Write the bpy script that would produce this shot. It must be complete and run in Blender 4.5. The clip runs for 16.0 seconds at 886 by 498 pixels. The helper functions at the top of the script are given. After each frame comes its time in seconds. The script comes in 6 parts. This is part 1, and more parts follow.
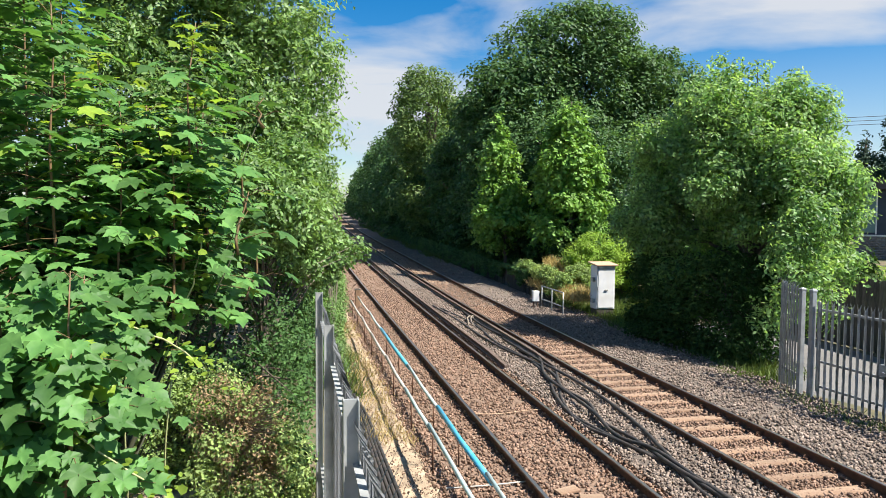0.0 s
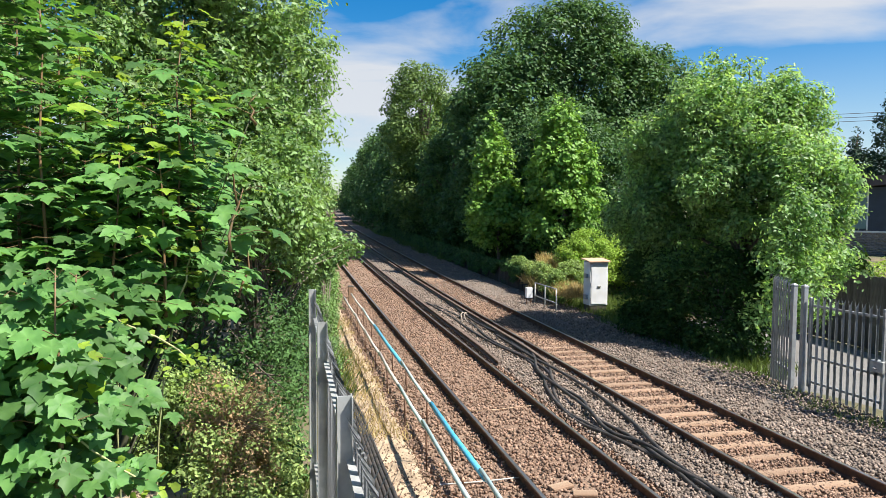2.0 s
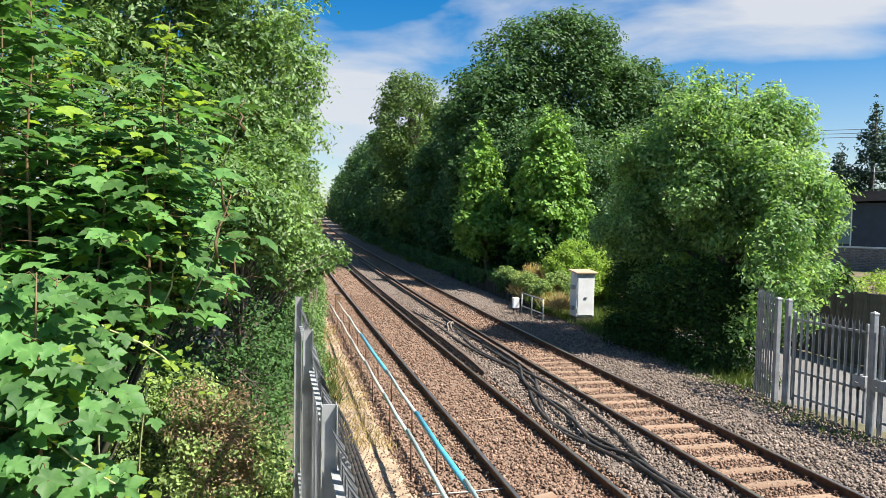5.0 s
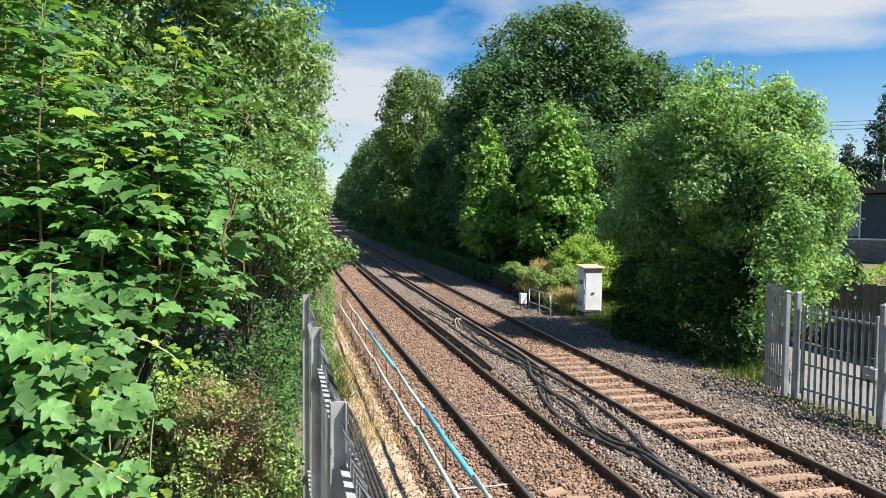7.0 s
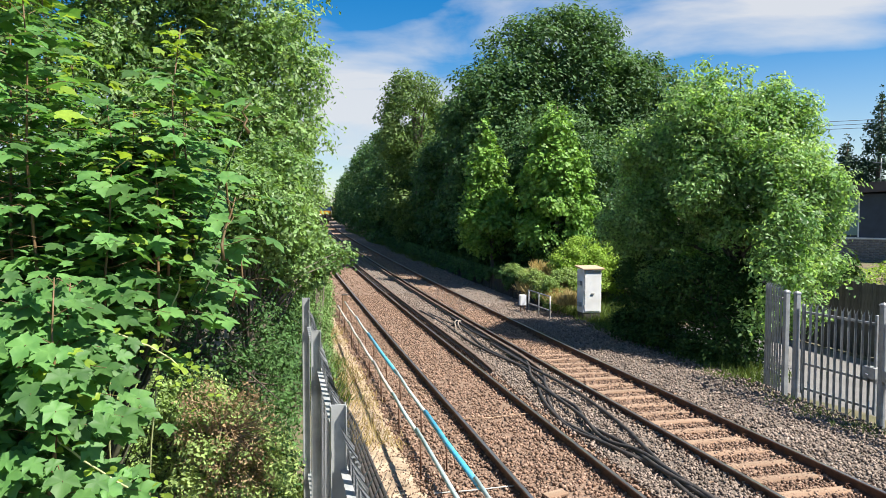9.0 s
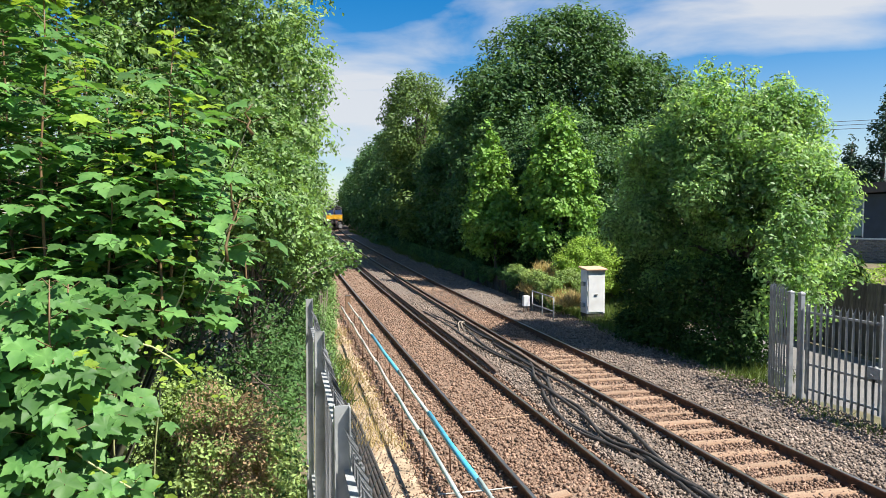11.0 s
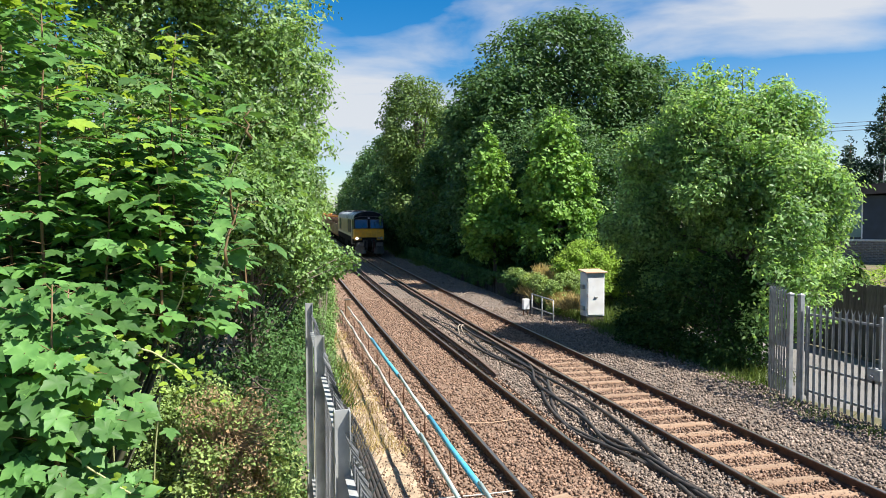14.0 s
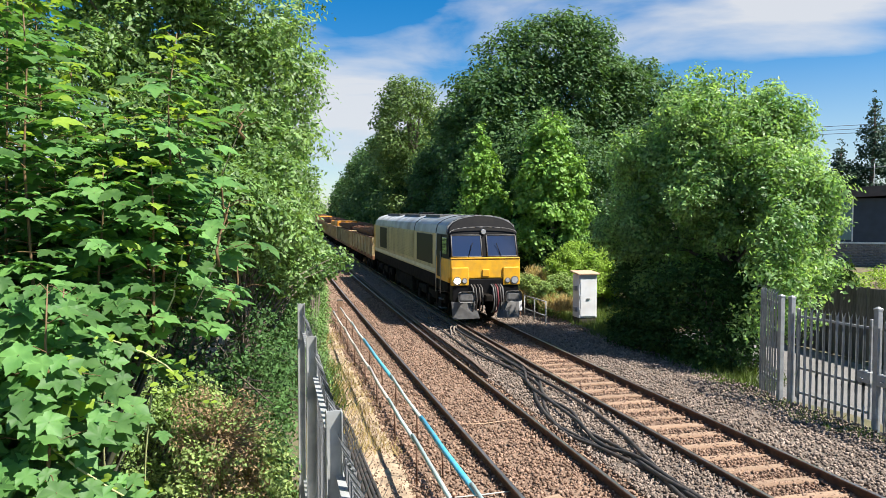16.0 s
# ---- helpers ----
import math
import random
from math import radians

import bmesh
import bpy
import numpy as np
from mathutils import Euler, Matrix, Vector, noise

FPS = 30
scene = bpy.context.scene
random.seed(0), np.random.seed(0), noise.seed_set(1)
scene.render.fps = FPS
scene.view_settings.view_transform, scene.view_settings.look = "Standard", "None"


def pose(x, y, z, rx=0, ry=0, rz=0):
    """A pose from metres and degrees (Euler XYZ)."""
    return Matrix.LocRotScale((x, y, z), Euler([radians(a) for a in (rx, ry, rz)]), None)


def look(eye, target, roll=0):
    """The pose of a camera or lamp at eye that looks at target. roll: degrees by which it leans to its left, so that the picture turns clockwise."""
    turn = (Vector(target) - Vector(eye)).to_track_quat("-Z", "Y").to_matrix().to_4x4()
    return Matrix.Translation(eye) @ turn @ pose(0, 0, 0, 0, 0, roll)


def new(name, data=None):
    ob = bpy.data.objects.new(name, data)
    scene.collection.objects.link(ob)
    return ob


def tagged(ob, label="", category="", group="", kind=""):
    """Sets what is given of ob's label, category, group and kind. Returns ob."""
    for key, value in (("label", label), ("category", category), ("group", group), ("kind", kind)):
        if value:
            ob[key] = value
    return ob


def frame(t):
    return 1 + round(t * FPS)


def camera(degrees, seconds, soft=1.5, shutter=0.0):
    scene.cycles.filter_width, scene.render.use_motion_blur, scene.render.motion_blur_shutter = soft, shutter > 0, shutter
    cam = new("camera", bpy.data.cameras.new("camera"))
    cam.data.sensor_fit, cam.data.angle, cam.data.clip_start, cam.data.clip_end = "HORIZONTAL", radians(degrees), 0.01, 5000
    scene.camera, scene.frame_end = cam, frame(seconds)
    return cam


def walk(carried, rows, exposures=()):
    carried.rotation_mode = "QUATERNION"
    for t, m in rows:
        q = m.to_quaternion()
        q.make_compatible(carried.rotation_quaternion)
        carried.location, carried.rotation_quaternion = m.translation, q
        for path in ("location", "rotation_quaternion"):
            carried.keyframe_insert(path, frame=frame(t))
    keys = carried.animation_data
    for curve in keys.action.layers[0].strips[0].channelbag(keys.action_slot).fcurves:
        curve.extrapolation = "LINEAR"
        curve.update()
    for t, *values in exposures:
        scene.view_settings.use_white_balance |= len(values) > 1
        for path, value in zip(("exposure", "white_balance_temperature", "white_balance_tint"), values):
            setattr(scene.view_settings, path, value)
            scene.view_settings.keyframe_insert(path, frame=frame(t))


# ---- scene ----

# ---------------------------------------------------------------- camera
EYE = (0.0, 0.0, 4.026)
cam = camera(63.61, 16.0, soft=0.6)
# seconds, heading (degrees clockwise from the track), pitch, roll
TURNS = [(0.0, 11.799, -3.218, 0.369), (0.5, 11.931, -3.47, 0.268), (1.0, 11.915, -3.67, 0.232), (1.5, 12.023, -3.697, 0.45),
         (2.0, 12.339, -3.48, 0.306), (2.5, 12.596, -3.436, 0.3), (3.0, 12.937, -3.427, 0.988), (3.5, 13.307, -3.089, 1.543),
         (4.0, 13.65, -2.607, 1.422), (5.2, 13.236, -2.767, 1.113), (6.5, 12.788, -2.941, 0.778), (7.0, 12.78, -3.024, 0.553),
         (7.5, 12.868, -3.118, 0.492), (8.0, 12.938, -3.132, 0.462), (8.5, 12.923, -2.966, 0.264), (9.0, 12.845, -2.85, 0.152),
         (10.2, 12.684, -2.797, 0.083), (11.5, 12.509, -2.74, 0.009), (12.0, 12.539, -2.689, -0.122), (12.5, 12.569, -2.625, -0.134),
         (13.0, 12.563, -2.624, -0.118), (13.5, 12.595, -2.609, -0.187), (14.0, 12.626, -2.493, -0.213), (14.5, 12.706, -2.427, -0.1),
         (15.0, 12.879, -2.414, -0.05), (15.5, 13.015, -2.352, 0.003), (16.0, 13.201, -2.415, 0.027)]


def heading(yaw, pitch, roll):
    a, b = radians(yaw), radians(pitch)
    way = Vector((math.sin(a) * math.cos(b), math.cos(a) * math.cos(b), math.sin(b)))
    return look(EYE, Vector(EYE) + way * 10, roll)


walk(cam, [(t, heading(a, b, c)) for t, a, b, c in TURNS], exposures=[(0.0, 1.14), (16.0, 1.14)])

# ---------------------------------------------------------------- light
SUN_WAY = Vector((0.60, -0.42, 1.0)).normalized()
world = bpy.data.worlds.new("sky")
scene.world = world
world.use_nodes = True
wn, wl = world.node_tree.nodes, world.node_tree.links
wn.clear()
w_out = wn.new("ShaderNodeOutputWorld")
w_bg = wn.new("ShaderNodeBackground")
w_sky = wn.new("ShaderNodeTexSky")
w_sky.sky_type, w_sky.sun_disc = "NISHITA", False
w_sky.sun_elevation, w_sky.sun_rotation = radians(53.8), radians(125)
w_sky.air_density, w_sky.dust_density, w_sky.ozone_density = 1.0, 0.2, 4.0
w_bg.inputs["Strength"].default_value = 0.04
# thin broken cloud
w_tc = wn.new("ShaderNodeTexCoord")
w_map = wn.new("ShaderNodeMapping")
w_map.inputs["Scale"].default_value = (1.0, 1.0, 3.6)
w_map.inputs["Location"].default_value = (0.35, 0.1, 0.22)
w_map.inputs["Rotation"].default_value = (0, 0, 0.42)
w_noise = wn.new("ShaderNodeTexNoise")
w_noise.inputs["Scale"].default_value, w_noise.inputs["Detail"].default_value = 2.3, 7.0
w_noise.inputs["Roughness"].default_value, w_noise.inputs["Distortion"].default_value = 0.52, 0.35
w_ramp = wn.new("ShaderNodeValToRGB")
w_ramp.color_ramp.elements[0].position, w_ramp.color_ramp.elements[1].position = 0.5, 0.68
w_sep = wn.new("ShaderNodeSeparateXYZ")
w_low = wn.new("ShaderNodeMapRange")
w_low.inputs["From Min"].default_value, w_low.inputs["From Max"].default_value = 0.22, 0.0
w_low.inputs["To Min"].default_value, w_low.inputs["To Max"].default_value = 0.0, 0.55
w_add = wn.new("ShaderNodeMath")
w_add.operation, w_add.use_clamp = "ADD", True
w_mul = wn.new("ShaderNodeMath")
w_mul.operation = "MULTIPLY"
w_mul.inputs[1].default_value = 0.9
w_mix = wn.new("ShaderNodeMix")
w_mix.data_type = "RGBA"
w_mix.inputs["B"].default_value = (8.8, 9.0, 9.4, 1)
wl.new(w_tc.outputs["Generated"], w_map.inputs["Vector"])
wl.new(w_map.outputs["Vector"], w_noise.inputs["Vector"])


def w_math(kind, a, b=None):
    n = wn.new("ShaderNodeMath")
    n.operation = kind
    for socket, v in zip(n.inputs, (a, b)):
        if isinstance(v, (int, float)):
            socket.default_value = v
        elif v is not None:
            wl.new(v, socket)
    return n.outputs[0]


# denser banks of the same cloud: azimuth, elevation, half width, half height in radians, weight
w_az = w_math("ARCTAN2", w_sep.outputs["X"], w_sep.outputs["Y"])
w_el = w_math("ARCSINE", w_sep.outputs["Z"])
w_fac = w_noise.outputs["Fac"]
for az, el, wide, high, weight in ((0.10, 0.12, 0.16, 0.13, 0.085), (0.70, 0.235, 0.3, 0.055, 0.11), (0.24, 0.26, 0.2, 0.05, 0.04), (0.66, 0.11, 0.45, 0.1, -0.2), (0.12, 0.3, 0.12, 0.06, -0.12)):
    u = w_math("DIVIDE", w_math("SUBTRACT", w_az, az), wide)
    v = w_math("DIVIDE", w_math("SUBTRACT", w_el, el), high)
    r2 = w_math("ADD", w_math("MULTIPLY", u, u), w_math("MULTIPLY", v, v))
    m = w_math("MAXIMUM", w_math("SUBTRACT", 1.0, r2), 0.0)
    w_fac = w_math("ADD", w_fac, w_math("MULTIPLY", m, weight))
wl.new(w_fac, w_ramp.inputs["Fac"])
wl.new(w_tc.outputs["Generated"], w_sep.inputs["Vector"])
wl.new(w_sep.outputs["Z"], w_low.inputs["Value"])
wl.new(w_ramp.outputs["Color"], w_add.inputs[0])
wl.new(w_low.outputs["Result"], w_add.inputs[1])
wl.new(w_add.outputs["Value"], w_mul.inputs[0])
wl.new(w_mul.outputs["Value"], w_mix.inputs["Factor"])
w_sat = wn.new("ShaderNodeHueSaturation")
w_sat.inputs["Saturation"].default_value, w_sat.inputs["Value"].default_value = 1.45, 1.6
wl.new(w_sky.outputs["Color"], w_sat.inputs["Color"])
wl.new(w_sat.outputs["Color"], w_mix.inputs["A"])
wl.new(w_mix.outputs["Result"], w_bg.inputs["Color"])
wl.new(w_bg.outputs["Background"], w_out.inputs["Surface"])

sun = new("sun", bpy.data.lights.new("sun", "SUN"))
sun.data.energy, sun.data.angle, sun.data.color = 5.0, radians(0.53), (1.0, 0.95, 0.87)
sun.matrix_world = look(SUN_WAY * 60, (0, 0, 0))


# ---------------------------------------------------------------- materials
def material(name, colour, colour2=None, rough=0.8, metal=0.0, scale=8.0, bump=0.0, bump_scale=60.0, island=0.0, dirt=None,
             dirt_scale=1.2, dirt_amount=0.5, spec=0.5, stretch=None, objvar=0.0, translucent=0.0, voronoi=False):
    """A surface with grain at two scales, stains and relief."""
    m = bpy.data.materials.new(name)
    m.use_nodes = True
    n, l = m.node_tree.nodes, m.node_tree.links
    b, out = n["Principled BSDF"], n["Material Output"]
    b.inputs["Roughness"].default_value, b.inputs["Metallic"].default_value = rough, metal
    b.inputs["Specular IOR Level"].default_value = spec
    tc = n.new("ShaderNodeTexCoord")
    src = tc.outputs["Object"]
    if stretch:
        mp = n.new("ShaderNodeMapping")
        mp.inputs["Scale"].default_value = stretch
        l.new(src, mp.inputs["Vector"])
        src = mp.outputs["Vector"]
    tex = n.new("ShaderNodeTexNoise")
    tex.inputs["Scale"].default_value, tex.inputs["Detail"].default_value = scale, 5
    l.new(src, tex.inputs["Vector"])
    ramp = n.new("ShaderNodeValToRGB")
    ramp.color_ramp.elements[0].position, ramp.color_ramp.elements[1].position = 0.3, 0.7
    ramp.color_ramp.elements[0].color = (*colour, 1)
    ramp.color_ramp.elements[1].color = (*(colour2 or [c * 1.25 for c in colour]), 1)
    l.new(tex.outputs["Fac"], ramp.inputs["Fac"])
    col = ramp.outputs["Color"]
    if dirt:
        t2 = n.new("ShaderNodeTexNoise")
        t2.inputs["Scale"].default_value, t2.inputs["Detail"].default_value = dirt_scale, 6
        l.new(src, t2.inputs["Vector"])
        r2 = n.new("ShaderNodeMapRange")
        r2.inputs["From Min"].default_value, r2.inputs["From Max"].default_value = 0.42, 0.68
        r2.inputs["To Max"].default_value = dirt_amount
        l.new(t2.outputs["Fac"], r2.inputs["Value"])
        mx = n.new("ShaderNodeMix")
        mx.data_type = "RGBA"
        mx.inputs["B"].default_value = (*dirt, 1)
        l.new(r2.outputs["Result"], mx.inputs["Factor"])
        l.new(col, mx.inputs["A"])
        col = mx.outputs["Result"]
    if island or objvar:
        if island:
            g = n.new("ShaderNodeNewGeometry")
            rnd, amount = g.outputs["Random Per Island"], island
        else:
            g = n.new("ShaderNodeObjectInfo")
            rnd, amount = g.outputs["Random"], objvar
        mr = n.new("ShaderNodeMapRange")
        mr.inputs["To Min"].default_value, mr.inputs["To Max"].default_value = 1 - amount, 1 + amount
        l.new(rnd, mr.inputs["Value"])
        hv = n.new("ShaderNodeHueSaturation")
        l.new(mr.outputs["Result"], hv.inputs["Value"])
        l.new(col, hv.inputs["Color"])
        col = hv.outputs["Color"]
    l.new(col, b.inputs["Base Color"])
    if bump:
        t3 = n.new("ShaderNodeTexVoronoi" if voronoi else "ShaderNodeTexNoise")
        t3.inputs["Scale"].default_value = bump_scale
        l.new(src, t3.inputs["Vector"])
        bp = n.new("ShaderNodeBump")
        bp.inputs["Strength"].default_value, bp.inputs["Distance"].default_value = bump, 0.02
        l.new(t3.outputs["Distance" if voronoi else "Fac"], bp.inputs["Height"])
        l.new(bp.outputs["Normal"], b.inputs["Normal"])
    if translucent:
        tr = n.new("ShaderNodeBsdfTranslucent")
        br = n.new("ShaderNodeMix")
        br.data_type, br.blend_type = "RGBA", "MULTIPLY"
        br.inputs["Factor"].default_value = 1.0
        br.inputs["B"].default_value = (1.45, 1.4, 0.7, 1)
        l.new(col, br.inputs["A"])
        l.new(br.outputs["Result"], tr.inputs["Color"])
        ms = n.new("ShaderNodeMixShader")
        ms.inputs["Fac"].default_value = translucent
        l.new(b.outputs["BSDF"], ms.inputs[1])
        l.new(tr.outputs["BSDF"], ms.inputs[2])
        l.new(ms.outputs["Shader"], out.inputs["Surface"])
    return m


def leaf_material(name, colour, colour2, rough=0.5, island=0.35, translucent=0.3, scale=0.6, spec=0.25):
    return material(name, colour, colour2, rough=rough, island=island, translucent=translucent, scale=scale, spec=spec)


LEAF_MAPLE = leaf_material("maple_leaf", (0.058, 0.155, 0.042), (0.135, 0.275, 0.075), 0.52, 0.45, 0.36, 9.0, 0.3)
LEAF_FRESH = leaf_material("fresh_maple_leaf", (0.19, 0.31, 0.04), (0.29, 0.4, 0.06), 0.45, 0.3, 0.45, 9.0, 0.35)
STALK = material("leaf_stalk", (0.1, 0.075, 0.03), (0.2, 0.11, 0.05), rough=0.6, scale=12)
LEAF_WILLOW = leaf_material("willow_leaf", (0.15, 0.255, 0.095), (0.26, 0.38, 0.15), 0.45, 0.45, 0.5, 0.8, 0.35)
LEAF_IVY = leaf_material("ivy_leaf", (0.036, 0.088, 0.026), (0.088, 0.17, 0.05), 0.6, 0.5, 0.2, 0.6, 0.15)
LEAF_HEDGE = leaf_material("hedge_leaf", (0.088, 0.175, 0.05), (0.175, 0.285, 0.085), 0.5, 0.45, 0.25)
LEAF_DARK = leaf_material("chestnut_leaf", (0.042, 0.1, 0.034), (0.1, 0.19, 0.062), 0.55, 0.45, 0.3, 0.4)
LEAF_LIGHT = leaf_material("poplar_leaf", (0.1, 0.17, 0.05), (0.15, 0.23, 0.065), 0.5, 0.35, 0.3, 0.4)
LEAF_YOUNG = leaf_material("sycamore_leaf", (0.125, 0.25, 0.05), (0.21, 0.37, 0.07), 0.5, 0.35, 0.3)
LEAF_ASH = leaf_material("ash_leaf", (0.14, 0.26, 0.098), (0.3, 0.45, 0.172), 0.42, 0.5, 0.5, 0.6, 0.35)
LEAF_ELDER = leaf_material("elder_leaf", (0.1, 0.19, 0.055), (0.2, 0.32, 0.1), 0.45, 0.5, 0.35, 0.8, 0.35)
LEAF_BRIGHT = leaf_material("vine_leaf", (0.202, 0.326, 0.0465), (0.31, 0.449, 0.0697), 0.55, 0.3, 0.35)
LEAF_DRY = leaf_material("dry_leaf", (0.2, 0.13, 0.07), (0.38, 0.27, 0.15), 0.8, 0.4, 0.15)
LEAF_NETTLE = leaf_material("nettle_leaf", (0.16, 0.255, 0.075), (0.31, 0.4, 0.14), 0.55, 0.5, 0.35)
# leaf green darkened to hold the shade under the crowns and on the bank
LEAF_SHADE = leaf_material("shaded_leaf", (0.03, 0.065, 0.018), (0.055, 0.105, 0.025), 0.75, 0.45, 0.15, 0.6, 0.1)
LEAF_FIR = leaf_material("fir_needles", (0.0341, 0.0697, 0.0434), (0.0543, 0.101, 0.0558), 0.6, 0.3, 0.1)
GRASS = leaf_material("grass_blade", (0.07, 0.12, 0.025), (0.13, 0.18, 0.045), 0.6, 0.4, 0.25)
STRAW = leaf_material("straw_blade", (0.36, 0.27, 0.11), (0.5, 0.39, 0.18), 0.8, 0.3, 0.2)
BARK = material("bark", (0.09, 0.07, 0.05), (0.16, 0.13, 0.1), rough=0.95, scale=14, bump=0.8, bump_scale=30, stretch=(1, 1, 0.25))
DRY_STEM = material("dry_stem", (0.26, 0.17, 0.09), (0.42, 0.3, 0.17), rough=0.9, scale=20)
VINE_STEM = material("vine_stem", (0.3, 0.33, 0.14), (0.42, 0.42, 0.2), rough=0.6, scale=12)
STEM = material("green_brown_stem", (0.03, 0.035, 0.015), (0.055, 0.055, 0.025), rough=0.8, scale=15)
EARTH = material("earth", (0.10, 0.08, 0.05), (0.19, 0.15, 0.09), rough=1.0, scale=2.5, bump=0.6, bump_scale=40,
                 dirt=(0.07, 0.09, 0.03), dirt_scale=0.5, dirt_amount=0.8)
PATH = material("dry_path", (0.36, 0.27, 0.18), (0.54, 0.425, 0.29), rough=1.0, scale=7, bump=0.7, bump_scale=50,
                dirt=(0.18, 0.13, 0.085), dirt_scale=2.6, dirt_amount=0.8)
ASPHALT = material("asphalt", (0.15, 0.145, 0.14), (0.21, 0.2, 0.19), rough=0.95, scale=30, bump=0.3, bump_scale=200,
                   dirt=(0.12, 0.115, 0.11), dirt_scale=0.8)
BALLAST_BROWN = material("rusty_ballast", (0.12, 0.075, 0.05), (0.27, 0.175, 0.12), rough=1.0, scale=26, bump=1.0, bump_scale=24,
                         dirt=(0.30, 0.22, 0.16), dirt_scale=1.1, dirt_amount=0.35, voronoi=True)
BALLAST_GREY = material("grey_ballast", (0.085, 0.068, 0.054), (0.2, 0.16, 0.13), rough=1.0, scale=26, bump=1.0, bump_scale=24,
                        dirt=(0.2, 0.16, 0.13), dirt_scale=0.9, dirt_amount=0.35, voronoi=True)
STONE_BROWN = material("rusty_stone", (0.17, 0.105, 0.07), (0.29, 0.19, 0.135), rough=1.0, scale=3, island=0.55)
STONE_GREY = material("grey_stone", (0.15, 0.113, 0.088), (0.27, 0.21, 0.168), rough=0.95, scale=3, island=0.55)
SLEEPER_TAN = material("sleeper_tan", (0.25, 0.165, 0.105), (0.36, 0.255, 0.175), rough=0.95, scale=5, bump=0.4, bump_scale=50,
                       dirt=(0.22, 0.12, 0.07), dirt_scale=2.0, dirt_amount=0.6, objvar=0.12, stretch=(0.5, 3, 3))
RUST = material("rail_rust", (0.075, 0.035, 0.02), (0.14, 0.07, 0.04), rough=0.9, scale=9, bump=0.3, bump_scale=80, metal=0.1)
RAIL_TOP = material("rail_running_band", (0.42, 0.38, 0.34), (0.6, 0.56, 0.52), rough=0.32, metal=0.9, scale=20, stretch=(1, 0.05, 1))
COND = material("conductor_rail", (0.10, 0.065, 0.045), (0.2, 0.15, 0.12), rough=0.7, scale=8, metal=0.3)
TIMBER_GREY = material("weathered_timber", (0.1, 0.088, 0.078), (0.18, 0.16, 0.14), rough=0.95, scale=10, stretch=(4, 4, 0.4), bump=0.4, bump_scale=30, objvar=0.2)
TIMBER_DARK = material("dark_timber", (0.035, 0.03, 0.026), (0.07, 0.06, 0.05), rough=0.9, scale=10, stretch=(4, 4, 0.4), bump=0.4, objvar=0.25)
TIMBER_BROWN = material("brown_timber", (0.2, 0.12, 0.07), (0.3, 0.19, 0.12), rough=0.9, scale=10, stretch=(4, 4, 0.4), bump=0.3)
GALV = material("galvanised_steel", (0.27, 0.285, 0.295), (0.4, 0.415, 0.425), rough=0.5, metal=0.4, scale=12, dirt=(0.14, 0.135, 0.125), dirt_scale=3, bump=0.1)
GALV_DARK = material("dull_galvanised_steel", (0.33, 0.345, 0.34), (0.46, 0.47, 0.46), rough=0.6, metal=0.2, scale=9, dirt=(0.13, 0.12, 0.1), dirt_scale=2)
RUBBER = material("cable_rubber", (0.018, 0.018, 0.018), (0.045, 0.042, 0.04), rough=0.6, scale=20, dirt=(0.12, 0.09, 0.07), dirt_scale=6, dirt_amount=0.5)
PIPE_BLUE = material("blue_sleeve", (0.05, 0.36, 0.55), (0.08, 0.43, 0.62), rough=0.45, scale=10, dirt=(0.2, 0.35, 0.4), dirt_scale=5)
PIPE_PALE = material("pale_pipe", (0.36, 0.5, 0.5), (0.5, 0.62, 0.6), rough=0.5, scale=8, dirt=(0.45, 0.4, 0.32), dirt_scale=4)
PIPE_GREY = material("grey_pipe", (0.42, 0.41, 0.36), (0.55, 0.53, 0.48), rough=0.55, scale=8, dirt=(0.3, 0.24, 0.18), dirt_scale=4)
WHITE = material("white_paint", (0.66, 0.68, 0.7), (0.78, 0.79, 0.8), rough=0.5, scale=6, dirt=(0.45, 0.44, 0.4), dirt_scale=3, dirt_amount=0.4)
CAP_TAN = material("cap_wood", (0.42, 0.27, 0.17), (0.55, 0.38, 0.25), rough=0.8, scale=7, bump=0.2)
CONCRETE = material("concrete", (0.2, 0.165, 0.13), (0.31, 0.265, 0.21), rough=0.95, scale=9, bump=0.4, dirt=(0.15, 0.12, 0.09), dirt_scale=2.5, dirt_amount=0.7)
BRICK = material("grey_brick", (0.17, 0.15, 0.145), (0.27, 0.245, 0.235), rough=0.95, scale=6, bump=0.3, island=0.2)
MORTAR = material("mortar", (0.36, 0.34, 0.32), (0.44, 0.42, 0.4), rough=1.0, scale=20)
CLAD = material("dark_cladding", (0.018, 0.028, 0.05), (0.03, 0.045, 0.075), rough=0.45, scale=2)
FASCIA = material("roof_fascia", (0.06, 0.045, 0.045), (0.09, 0.07, 0.065), rough=0.7, scale=3)
PANEL_GREEN = material("pale_panel", (0.12, 0.2, 0.2), (0.16, 0.26, 0.25), rough=0.4, scale=2)


def glass(name, colour=(0.02, 0.03, 0.05), rough=0.06):
    m = bpy.data.materials.new(name)
    m.use_nodes = True
    b = m.node_tree.nodes["Principled BSDF"]
    b.inputs["Base Color"].default_value = (*colour, 1)
    b.inputs["Roughness"].default_value, b.inputs["Specular IOR Level"].default_value = rough, 1.0
    return m


